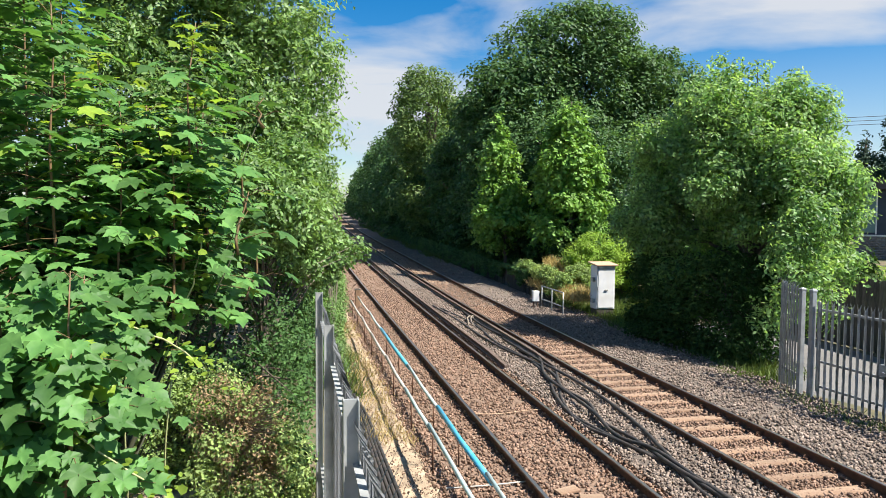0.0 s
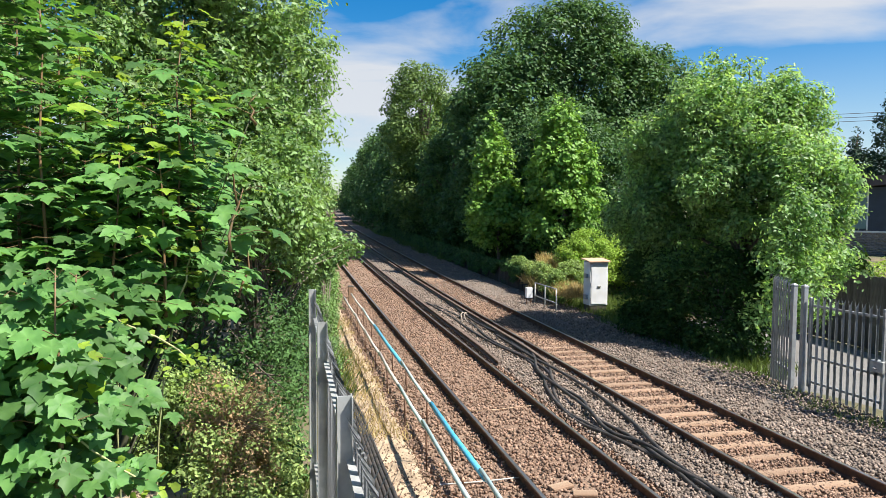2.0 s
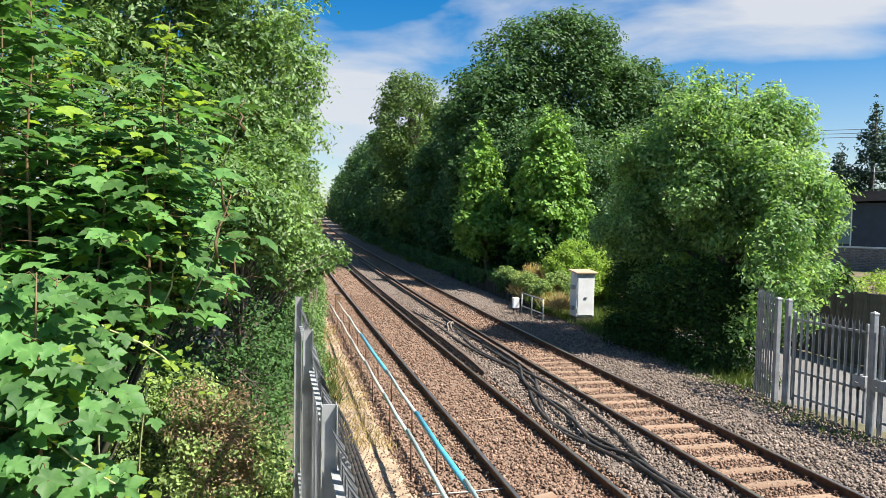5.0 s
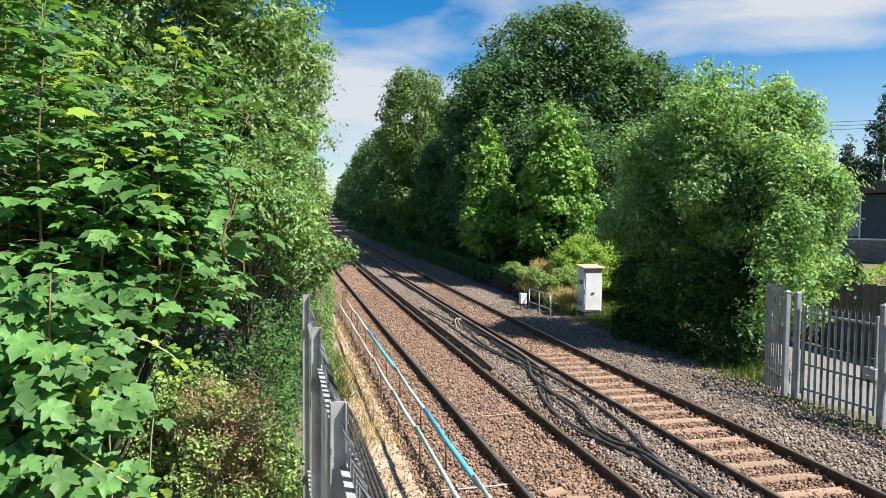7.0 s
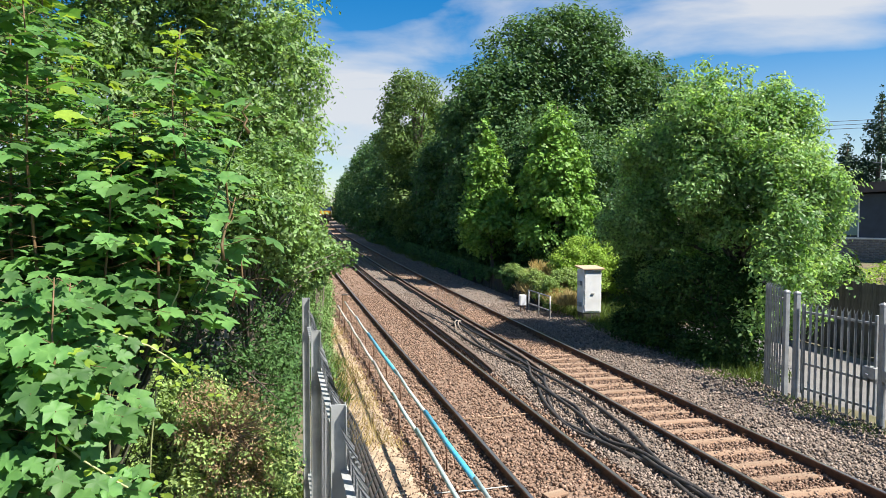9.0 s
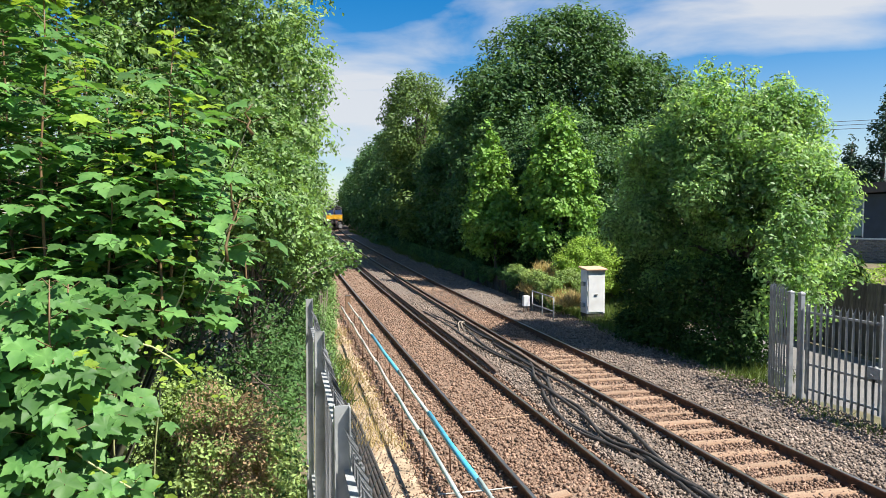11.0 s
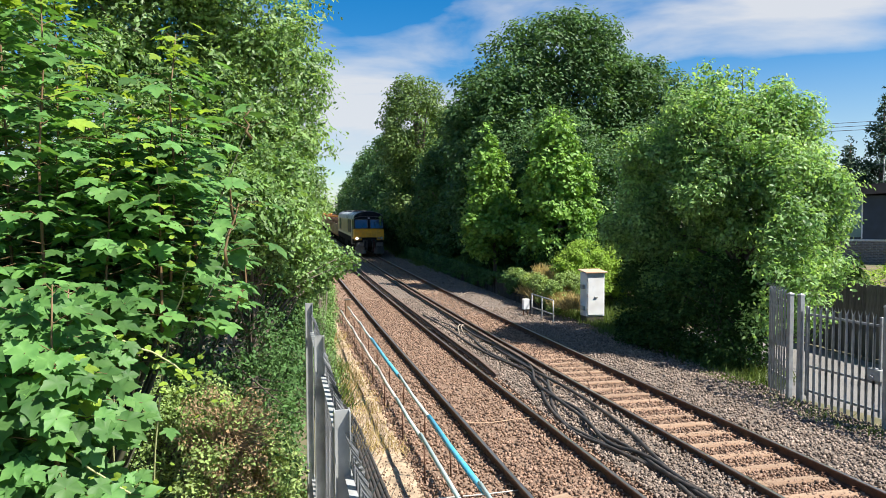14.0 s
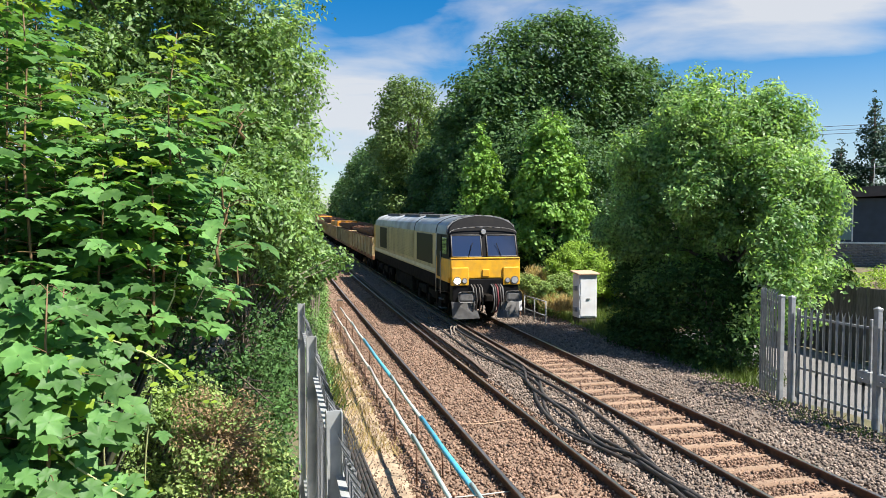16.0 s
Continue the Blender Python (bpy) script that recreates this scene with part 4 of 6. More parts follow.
for k, (x, y, h, r, n, m) in enumerate(((12.9, 78, 14.0, 3.8, 13000, LEAF_DARK), (13.6, 91.5, 15.8, 4.3, 13000, LEAF_DARK), (14.0, 108, 15.8, 4.6, 12000, LEAF_DARK), (14.6, 127, 15.4, 4.8, 10000, LEAF_DARK),
                                      (15.8, 150, 14.4, 5.0, 9000, LEAF_DARK), (17.2, 178, 13.1, 5.5, 8000, LEAF_DARK), (20.5, 212, 13.4, 6.5, 8000, LEAF_DARK), (28.0, 258, 13.6, 8.5, 8000, LEAF_DARK))):
    tree("bank_tree", (x, y, 0.8), h * 0.85, 0.3, [(x, y, h * 0.58, r * 0.8, r * 1.4, h * 0.42), (x - 0.5, y, h * 0.3, r * 0.85, r * 1.5, h * 0.3)], n, 0.38 + 0.0012 * y, m,
         "broadleaf tree in the row along the far bank", clump=1.2, limbs=10, seed=20 + k, group="trees along the far bank")
for k, (x, y, h, r) in enumerate(((17.5, 57, 15.0, 4.2), (17.0, 67, 15.5, 4.4), (17.8, 79, 16.0, 4.6), (18.6, 93, 16.5, 5.0), (19.4, 110, 16.5, 5.2), (21.0, 132, 16.0, 5.5), (23.0, 158, 15.0, 6.0))):
    tree("bank_tree", (x, y, 0.8), h * 0.85, 0.3, [(x, y, h * 0.62, r, r * 1.5, h * 0.38)], 8000, 0.5, LEAF_DARK,
         "tall dark-green broadleaf tree in the wood behind the bank", clump=1.3, limbs=10, seed=160 + k, group="trees along the far bank")
tree("young_sycamore", (11.37, 37.62, 0.8), 7.6, 0.1, [(11.07, 37.62, 3.7, 1.35, 1.4, 2.3), (10.98, 37.62, 6.1, 0.85, 0.85, 1.5), (10.95, 37.62, 7.5, 0.5, 0.5, 1.1), (10.93, 37.62, 8.6, 0.25, 0.25, 0.7), (11.9, 37.3, 5.2, 0.5, 0.5, 0.7)], 14000, 0.17, LEAF_YOUNG,
     "slender light-green young sycamore on the bank", shape=ROUND_LEAF, clump=0.55, spray=4, seed=41, group="young sycamores")
tree("young_sycamore", (13.82, 34.48, 0.8), 8.6, 0.12, [(13.82, 34.48, 3.67, 2.06, 1.77, 2.51), (13.82, 34.48, 6.19, 1.67, 1.56, 2.13), (13.82, 34.48, 7.9, 0.9, 0.9, 1.2), (13.75, 34.48, 9.2, 0.35, 0.35, 0.7), (14.6, 34.3, 7.4, 0.4, 0.4, 0.7), (13.0, 34.3, 6.9, 0.4, 0.4, 0.7)], 24000, 0.17, LEAF_YOUNG,
     "light-green young sycamore behind the cabinet", shape=ROUND_LEAF, clump=0.6, spray=4, seed=42, group="young sycamores")
tree("ash_tree", (13.4, 19.0, -0.1), 7.4, 0.18, [(13.4, 18.6, 5.2, 1.9, 1.8, 2.1), (12.6, 19.6, 7.0, 1.1, 1.2, 1.2), (12.5, 19.6, 8.05, 0.45, 0.45, 0.75), (12.95, 19.4, 7.85, 0.35, 0.35, 0.6), (13.9, 18.8, 7.0, 1.0, 1.1, 1.0), (13.6, 18.9, 7.85, 0.4, 0.4, 0.6), (14.2, 18.6, 7.65, 0.3, 0.3, 0.5), (14.5, 18.4, 6.5, 0.9, 1.0, 0.9), (14.9, 18.3, 7.1, 0.4, 0.4, 0.55),
     (14.8, 18.0, 5.0, 0.8, 1.0, 1.1), (15.2, 17.8, 5.75, 0.4, 0.4, 0.55), (15.3, 17.8, 4.7, 0.4, 0.5, 0.5), (14.7, 17.3, 3.6, 0.7, 0.8, 0.9), (15.2, 17.4, 3.5, 0.35, 0.4, 0.25), (14.2, 17.0, 4.4, 1.0, 0.9, 1.0), (13.5, 16.9, 4.9, 1.1, 0.9, 1.0), (14.1, 16.6, 2.5, 0.7, 0.6, 0.8), (14.8, 16.9, 2.6, 0.6, 0.6, 0.8), (15.2, 17.2, 2.5, 0.35, 0.4, 0.4), (15.0, 17.2, 4.2, 0.5, 0.5, 0.5), (13.5, 16.4, 1.6, 0.6, 0.6, 0.8), (13.4, 16.7, 3.1, 0.8, 0.7, 0.9),
     (12.2, 15.8, 2.5, 0.6, 0.5, 0.8), (12.9, 15.9, 2.2, 0.6, 0.5, 0.8), (12.6, 16.0, 3.7, 0.7, 0.6, 0.8), (13.3, 16.0, 3.4, 0.6, 0.5, 0.7), (11.8, 15.9, 1.5, 0.45, 0.45, 0.6),
     (11.6, 20.6, 5.2, 1.2, 1.3, 1.4), (11.2, 21.0, 3.9, 1.1, 1.2, 1.2), (10.8, 20.6, 6.2, 0.6, 0.7, 0.6), (12.3, 19.4, 5.6, 1.0, 1.0, 1.1), (12.0, 18.6, 6.4, 0.7, 0.8, 0.7), (11.8, 18.4, 4.9, 0.9, 0.9, 0.9), (12.5, 18.2, 3.9, 0.9, 0.9, 0.8), (13.0, 17.6, 6.1, 0.8, 0.8, 0.8), (13.0, 21.4, 5.6, 1.8, 1.2, 2.0), (12.4, 20.4, 2.6, 1.4, 1.0, 1.3)],
     110000, 0.14, LEAF_ASH, "bushy green ash tree beside the lane gate", shape=SMALL_LEAF, clump=0.5, limbs=70, seed=43, per_area=1.0, spray=3)
# shade below the ash is put into this shrub's leaf colour
tree("privet_shrub", (12.35, 18.39, -0.1), 2.2, 0.06, [(11.96, 18.39, 1.45, 1.47, 1.66, 1.64), (13.0, 18.5, 1.35, 1.3, 1.2, 1.5), (11.76, 21.11, 1.45, 1.08, 1.66, 1.64), (11.9, 16.6, 0.6, 0.6, 0.8, 0.7), (13.4, 22.4, 1.35, 1.18, 1.46, 1.55), (11.0, 20.0, 0.5, 0.6, 2.2, 0.6), (11.1, 17.0, 0.4, 0.5, 1.2, 0.5)], 34000, 0.115, LEAF_SHADE, "dense green shrub below the ash tree, leaves coloured dark for shade", "shrub", clump=0.4, limbs=30, seed=44)
tree("vine_mound", (12.8, 28.9, 0.7), 1.6, 0.05, [(12.1, 28.8, 1.9, 0.85, 0.8, 0.75), (12.9, 29.1, 2.3, 0.85, 0.8, 0.85), (13.6, 28.8, 1.8, 0.8, 0.8, 0.95), (12.6, 28.3, 1.25, 1.2, 0.7, 0.7), (14.2, 28.6, 1.2, 0.6, 0.7, 0.7)], 24000, 0.095, LEAF_BRIGHT, "sunlit yellow-green climbing vine mound behind the cabinet", "shrub", clump=0.34, limbs=26, seed=45, per_area=0.8)
tree("ivy_hedge", (11.1, 28.0, 0.0), 1.0, 0.04, [(10.7, 27.2, 0.75, 0.4, 0.7, 0.75), (10.75, 28.3, 0.9, 0.45, 0.7, 0.7), (10.9, 30.2, 1.2, 0.4, 1.6, 0.35), (11.05, 33.2, 1.25, 0.35, 1.6, 0.28), (11.6, 28.0, 1.2, 0.7, 0.7, 0.6)], 24000, 0.085, LEAF_NETTLE, "sunlit ivy and grass spilling over the retaining wall", "shrub", clump=0.17, limbs=8, seed=46, per_area=0.8)
for k, (x, y, h) in enumerate(((51.0, 52.5, 14.5), (57.0, 52.0, 15.0), (48.6, 53.5, 10.6), (45.5, 54.0, 9.6))):
    tree("conifer", (x, y, 0), h * 0.95, 0.25, [(x, y, h * q, 3.6 * (1.08 - q), 3.6 * (1.08 - q), h * 0.12) for q in (0.25, 0.38, 0.5, 0.62, 0.74, 0.86, 0.95)], 12000, 0.3, LEAF_FIR,
         "dark blue-green conifer behind the house", "conifer", clump=0.6, limbs=12, seed=60 + k, group="conifers behind the house")
tree("garden_hedge", (30.38, 30.3, 0), 1.6, 0.05, [(28.42, 28.74, 0.77, 2.16, 1.66, 0.87), (32.34, 31.35, 0.77, 2.55, 1.66, 0.77), (35.28, 29.26, 0.77, 2.55, 1.66, 0.87)], 12000, 0.14, LEAF_BRIGHT, "low sunlit garden hedge below the house", "hedge", clump=0.5, limbs=8, seed=70)

tree("lineside_oak", (15.6, 38.5, 0.8), 9.0, 0.25, [(15.6, 38.8, 5.8, 2.6, 3.2, 4.4), (16.4, 36.0, 5.2, 2.2, 2.2, 3.6), (13.2, 39.6, 6.0, 1.4, 1.6, 2.2), (13.6, 41.8, 6.6, 1.9, 2.0, 2.8), (15.0, 42.0, 6.4, 2.4, 2.6, 4.2)], 34000, 0.25, LEAF_DARK, "dark-green tree behind the young sycamores", clump=0.9, limbs=26, seed=49)
tree("lineside_oak", (12.6, 44.0, 0.8), 9.0, 0.22, [(12.3, 43.5, 5.6, 1.9, 3.2, 4.4), (12.6, 41.0, 4.0, 1.5, 2.0, 3.0), (13.2, 45.0, 8.0, 1.8, 2.6, 2.4)], 26000, 0.25, LEAF_DARK, "dark-green tree leaning over the retaining wall", clump=0.8, limbs=26, seed=47)
tree("lineside_oak", (12.4, 66.0, 0.8), 10.0, 0.22, [(11.9, 66.0, 6.4, 2.1, 5.5, 5.0), (12.3, 70.0, 4.5, 1.9, 3.0, 3.6)], 16000, 0.32, LEAF_DARK, "dark-green tree leaning over the retaining wall", clump=0.9, limbs=20, seed=48)
# bank undergrowth: its leaf colour carries the shade of the trees
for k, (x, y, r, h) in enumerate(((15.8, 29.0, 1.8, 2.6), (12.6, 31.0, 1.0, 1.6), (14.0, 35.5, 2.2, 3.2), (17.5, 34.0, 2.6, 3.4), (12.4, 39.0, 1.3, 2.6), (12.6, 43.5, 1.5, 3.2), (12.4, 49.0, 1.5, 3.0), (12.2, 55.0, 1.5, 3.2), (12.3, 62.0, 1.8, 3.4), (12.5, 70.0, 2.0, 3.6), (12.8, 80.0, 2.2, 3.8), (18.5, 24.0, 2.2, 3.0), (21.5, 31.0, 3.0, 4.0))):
    tree("bank_shrub", (x, y, 0.7), h * 0.7, 0.06, [(x, y, h * 0.5 + 0.3, r, r * 1.7, h * 0.5)], int(3600 * r), 0.25, LEAF_SHADE, "green undergrowth shrub on the railway bank, leaves coloured dark for shade", "shrub", clump=0.5, limbs=14, seed=130 + k, group="shrubs on the bank")

# left of the near fence, from far to near
tree("willow_tree", (-2.2, 16.01, 0), 9.0, 0.13, [(-0.6, 14.46, 8.12, 1.2, 1.46, 1.3), (-0.15, 14.46, 6.67, 1.0, 1.25, 1.05), (-0.2, 14.67, 5.3, 1.0, 1.35, 1.1), (-0.1, 14.77, 4.2, 0.95, 1.35, 1.0), (0.3, 14.5, 6.8, 0.4, 0.6, 0.4),
     (0.6, 14.46, 7.1, 0.35, 0.42, 0.2), (0.9, 14.4, 7.25, 0.22, 0.3, 0.13), (0.3, 14.6, 5.9, 0.35, 0.5, 0.35), (0.2, 14.6, 4.6, 0.45, 0.6, 0.5), (-1.4, 13.6, 6.0, 1.1, 0.9, 1.2), (-2.6, 13.2, 5.8, 1.2, 0.9, 1.4), (-0.5, 13.7, 5.2, 0.8, 0.8, 0.9), (-1.2, 13.6, 8.4, 1.0, 0.9, 1.0), (-2.2, 14.46, 7.35, 1.47, 1.56, 2.32), (-3.8, 13.43, 7.74, 1.86, 1.66, 2.32), (-1.6, 14.05, 9.86, 1.76, 1.46, 1.26), (-2.4, 14.98, 4.45, 1.86, 1.46, 1.84), (-5.5, 12.4, 6.29, 1.96, 1.66, 2.9)],
     145000, 0.105, LEAF_WILLOW, "tall feathery green willow overhanging the fence", shape=SMALL_LEAF, clump=0.5, limbs=46, seed=80, up=0.5, spray=4)
tree("elder_bush", (-0.7, 12.6, 0), 3.6, 0.06, [(-0.15, 11.6, 3.9, 0.65, 0.8, 0.55), (-0.8, 11.0, 4.15, 0.8, 0.7, 0.6), (-1.7, 10.8, 4.1, 0.8, 0.6, 0.6), (0.1, 13.2, 3.5, 0.55, 1.0, 0.7), (0.45, 15.0, 3.0, 0.5, 0.9, 0.5), (0.9, 15.0, 3.15, 0.4, 0.5, 0.35), (1.25, 15.1, 3.15, 0.25, 0.35, 0.2), (1.5, 15.1, 3.1, 0.15, 0.25, 0.1), (-0.1, 12.4, 4.7, 0.5, 0.7, 0.5)],
     36000, 0.095, LEAF_ELDER, "elder bush arching over the top of the fence", "shrub", clump=0.34, limbs=60, seed=86, spray=3)
tree("hawthorn_hedge", (-0.6, 18.59, 0), 4.6, 0.1, [(-0.5, 16.01, 3.29, 1.18, 2.08, 1.84), (0, 20.14, 2.8, 1.18, 2.6, 2.13), (0.35, 24.79, 2.3, 1.2, 3.12, 1.95), (0.45, 30.47, 2.1, 1.25, 3.64, 1.95), (0.7, 37.19, 2.2, 1.3, 4.68, 2.1)],
     42000, 0.12, LEAF_HEDGE, "dense hawthorn hedge leaning over the path", "hedge", clump=0.4, limbs=60, seed=81)
for k, (x, y, h, r) in enumerate(((0.5, 45, 7.5, 2.0), (0.4, 56, 8.0, 2.6), (0.5, 70, 8.5, 3.2), (0.6, 90, 9.0, 4.0), (1.5, 115, 9.0, 4.5), (4.0, 150, 9.5, 5.0), (9.5, 200, 10, 6.0))):
    tree("lineside_tree", (x - 1.0, y, 0.0), h * 0.8, 0.2, [(x - 0.8, y, h * 0.5, r, r * 2.0, h * 0.5)], 6500, 0.22 + 0.0018 * y, LEAF_HEDGE, "green tree in the row beside the near track",
         clump=0.9, limbs=10, seed=90 + k, group="trees beside the near track")
tree("ivy_thicket", (-1.6, 12.2, 0.0), 3.6, 0.08, [(-0.9, 12.2, 2.5, 0.95, 1.4, 1.8), (-2.0, 11.9, 2.8, 1.3, 1.2, 2.0), (-3.4, 11.6, 2.8, 1.4, 1.3, 2.2), (-0.3, 14.0, 1.7, 0.65, 1.6, 1.5), (-0.25, 11.8, 1.2, 0.5, 1.2, 1.2), (-0.1, 17.0, 1.3, 0.7, 2.0, 1.3), (0.0, 10.6, 0.7, 0.3, 2.0, 0.8)], 30000, 0.08, LEAF_IVY,
     "dark ivy-clad thicket behind the fence", "shrub", clump=0.36, limbs=40, seed=82)
tree("path_shrub", (0.95, 18.5, 0.0), 0.9, 0.02, [(0.85, 15.8, 0.6, 0.3, 1.4, 0.55), (0.95, 19.0, 0.9, 0.35, 1.8, 0.75), (1.25, 23.5, 1.1, 0.4, 2.5, 0.9), (1.5, 28.5, 1.1, 0.45, 2.5, 0.9)], 16000, 0.075, LEAF_HEDGE, "light-green weeds and suckers crowding the path", "shrub", clump=0.2, limbs=30, seed=85)
tree("bramble_patch", (-1.4, 10.6, 0.0), 1.2, 0.02, [(-2.0, 10.8, 0.6, 0.9, 0.7, 0.8), (-3.1, 11.0, 0.6, 1.0, 0.7, 0.9), (-0.2, 9.4, 0.55, 0.35, 1.0, 0.7), (-1.1, 10.9, 0.5, 0.7, 0.6, 0.6), (-0.8, 9.9, 0.9, 0.6, 0.5, 0.75), (-1.3, 10.6, 0.75, 0.6, 0.4, 0.8), (-0.9, 9.35, 0.55, 0.5, 0.35, 0.65), (-2.2, 10.9, 0.5, 0.7, 0.4, 0.65), (-1.9, 10.5, 1.3, 0.5, 0.4, 0.6), (-1.2, 10.4, 1.35, 0.45, 0.35, 0.5), (-2.6, 10.9, 1.0, 0.6, 0.4, 0.6), (-0.7, 9.8, 0.5, 0.5, 0.35, 0.5)], 46000, 0.064, LEAF_NETTLE, "low green bramble and nettle growth", "shrub", clump=0.22, limbs=60, seed=83, per_area=0.7)
tree("dead_bramble", (-1.0, 9.9, 0.0), 1.5, 0.012, [(-0.45, 9.5, 1.1, 0.5, 0.4, 0.75), (-1.0, 9.9, 1.2, 0.4, 0.3, 0.7), (-0.5, 9.2, 0.6, 0.5, 0.3, 0.6)], 4200, 0.045, LEAF_DRY, "withered brown bramble stems and dead leaves", "shrub", clump=0.16, wood=DRY_STEM, limbs=380, seed=84, per_area=1.5)


def maple():
    """A young maple close to the eye: leading shoots with tiers of level leaves on long stalks. Each bough sways by itself."""
    t = thing("maple_sapling", Matrix.Translation((-1.6, 4.6, 0.0)), "young maple with large lobed bright-green leaves", "tree")
    boughs = []
    rr = random.Random(11)
    bm = bmesh.new()
    tube(bm, [(0, 0, -0.2), (0.02, 0.01, 0.6), (-0.03, 0.02, 1.3), (0, 0, 2.0)], [0.07, 0.06, 0.05, 0.03], 9)
    part("trunk", bm, STEM, t)
    # bearing, distance, foot, head, spread of the lowest tier, leaves a stalk, lean of the blades
    shoots = [(-0.296, 4.1, 3.3, 5.32, 0.44, 3, 0.12), (-0.145, 4.6, 3.5, 5.14, 0.42, 3, 0.12), (-0.37, 3.9, 3.2, 5.4, 0.42, 3, 0.12),
              (-0.245, 4.9, 3.2, 4.95, 0.36, 3, 0.15), (-0.335, 4.6, 3.3, 5.75, 0.4, 3, 0.12), (-0.19, 5.1, 3.3, 4.7, 0.36, 3, 0.2),
              (-0.43, 4.3, 3.0, 5.6, 0.45, 3, 0.15), (-0.115, 4.9, 3.6, 4.72, 0.34, 3, 0.2), (-0.275, 5.4, 3.4, 5.75, 0.38, 3, 0.15),
              (-0.16, 4.3, 3.35, 4.35, 0.36, 3, 0.25), (-0.225, 4.2, 3.1, 4.3, 0.36, 3, 0.25), (-0.38, 5.2, 3.6, 6.2, 0.4, 3, 0.15)]
    shoots = [(a, y, low, head, reach0 * 1.05, 8, lean) for a, y, low, head, reach0, many, lean in shoots]
    for i in range(38):                                   # lower shoots behind
        a = -0.46 + 0.35 * ((i * 0.618) % 1.0)
        low = 2.5 if a < -0.3 else 2.95 if a < -0.22 else 3.35
        shoots.append((a, rr.uniform(4.7, 5.9), low, low + rr.uniform(0.8, 1.5) + (0.5 if a < -0.26 else 0), 0.4, 6, 0.35))
    for i in range(24):                                   # low shoots in front
        a = -0.47 + 0.2 * ((i * 0.618 + 0.3) % 1.0)
        low = 2.2 if a < -0.34 else 2.7 if a < -0.29 else 3.0
        shoots.append((a, rr.uniform(3.3, 4.1), low, rr.uniform(3.3, 3.76), 0.32, 6, 0.6))
    shoots += [(-0.062, 4.5, 4.0, 4.25, 0.26, 1, 0.15), (-0.045, 4.4, 4.5, 4.66, 0.2, 1, 0.1), (-0.075, 4.3, 3.75, 4.12, 0.24, 1, 0.2), (-0.06, 4.6, 3.45, 3.8, 0.28, 1, 0.35)]
    for k, (a, y, low, head, reach0, many, lean) in enumerate(shoots):
        base = Vector((a * y + 1.6, y - 4.6, low))
        tip = Vector((base.x + rr.uniform(-0.08, 0.08), base.y + rr.uniform(-0.1, 0.1), head))
        arm = bmesh.new()
        tube(arm, [(0, 0, 1.2 + 0.012 * k), (base.x * 0.5, base.y * 0.5, low * 0.5 + 0.55), (base.x, base.y, low + 0.05)], [0.022, 0.016, 0.011] if many > 1 else [0.006, 0.005, 0.004], 6)
        part("branch", arm, STEM, t)
        root = Matrix.Translation(base)
        b = part("bough", bmesh.new(), STALK, t)
        b.matrix_basis = root
        bm = bmesh.new()
        way = tip - base
        pts = [way * q + Vector((rr.uniform(-1, 1), rr.uniform(-1, 1), 0)) * 0.025 for q in (0, 0.25, 0.5, 0.75, 1.0)]
        tube(bm, pts, [0.011, 0.009, 0.007, 0.005, 0.003], 6)
        old, young = [], []
        stalks = bmesh.new()
        n = max(2, int(way.length / 0.125))
        for i in range(n):
            q = (i + 0.7) / n
            p = way * q
            turn = (i % 2) * math.pi / 2 + rr.uniform(-0.45, 0.45)
            reach = 0.07 + reach0 * (1 - q) ** 0.65 * rr.uniform(0.7, 1.1)
            for side in (0, math.pi):
                d = Vector((math.cos(turn + side), math.sin(turn + side), 0.22 - 0.2 * (1 - q)))
                e = p + d * reach
                tube(stalks, [p, p.lerp(e, 0.5) + Vector((0, 0, 0.035)), e], [0.003, 0.0025, 0.0015], 3, False)
                for m in range(many + (1 if reach > 0.3 else 0)):
                    if m == 0:
                        o, sz = e, rr.uniform(0.105, 0.155)
                    else:
                        o = p.lerp(e, rr.uniform(0.35, 1.0)) + Vector((rr.gauss(0, 0.1), rr.gauss(0, 0.1), rr.gauss(0, 0.045)))
                        sz = rr.uniform(0.07, 0.135)
                    sz *= 0.62 if q > 0.88 else 1.0
                    face = Vector((d.x * 0.22 + 0.06, d.y * 0.2 - lean, 0.95)) + Vector((rr.gauss(0, 0.2), rr.gauss(0, 0.2), 0))
                    hang = (d + Vector((rr.gauss(0, 0.3), rr.gauss(0, 0.3), -0.3))).normalized()
                    (young if q > 0.86 and lean < 0.3 or rr.random() < 0.03 else old).append((o, face, sz, hang))
        tagged(part("stalk", stalks, STALK, b), kind="stuff")
        bm.to_mesh(b.data)
        bm.free()
        for rows, m, label in ((old, LEAF_MAPLE, "large lobed green leaves"), (young, LEAF_FRESH, "fresh yellow-green leaves at the shoot tip")):
            if rows:
                leaves("leaves", np.array([r[0] for r in rows]), np.array([r[1] for r in rows]), np.array([r[2] for r in rows]), LOBED_LEAF, m, b, label, droop=np.array([r[3] for r in rows]))
        boughs.append((b, root))
    return boughs


maple_boughs = maple()


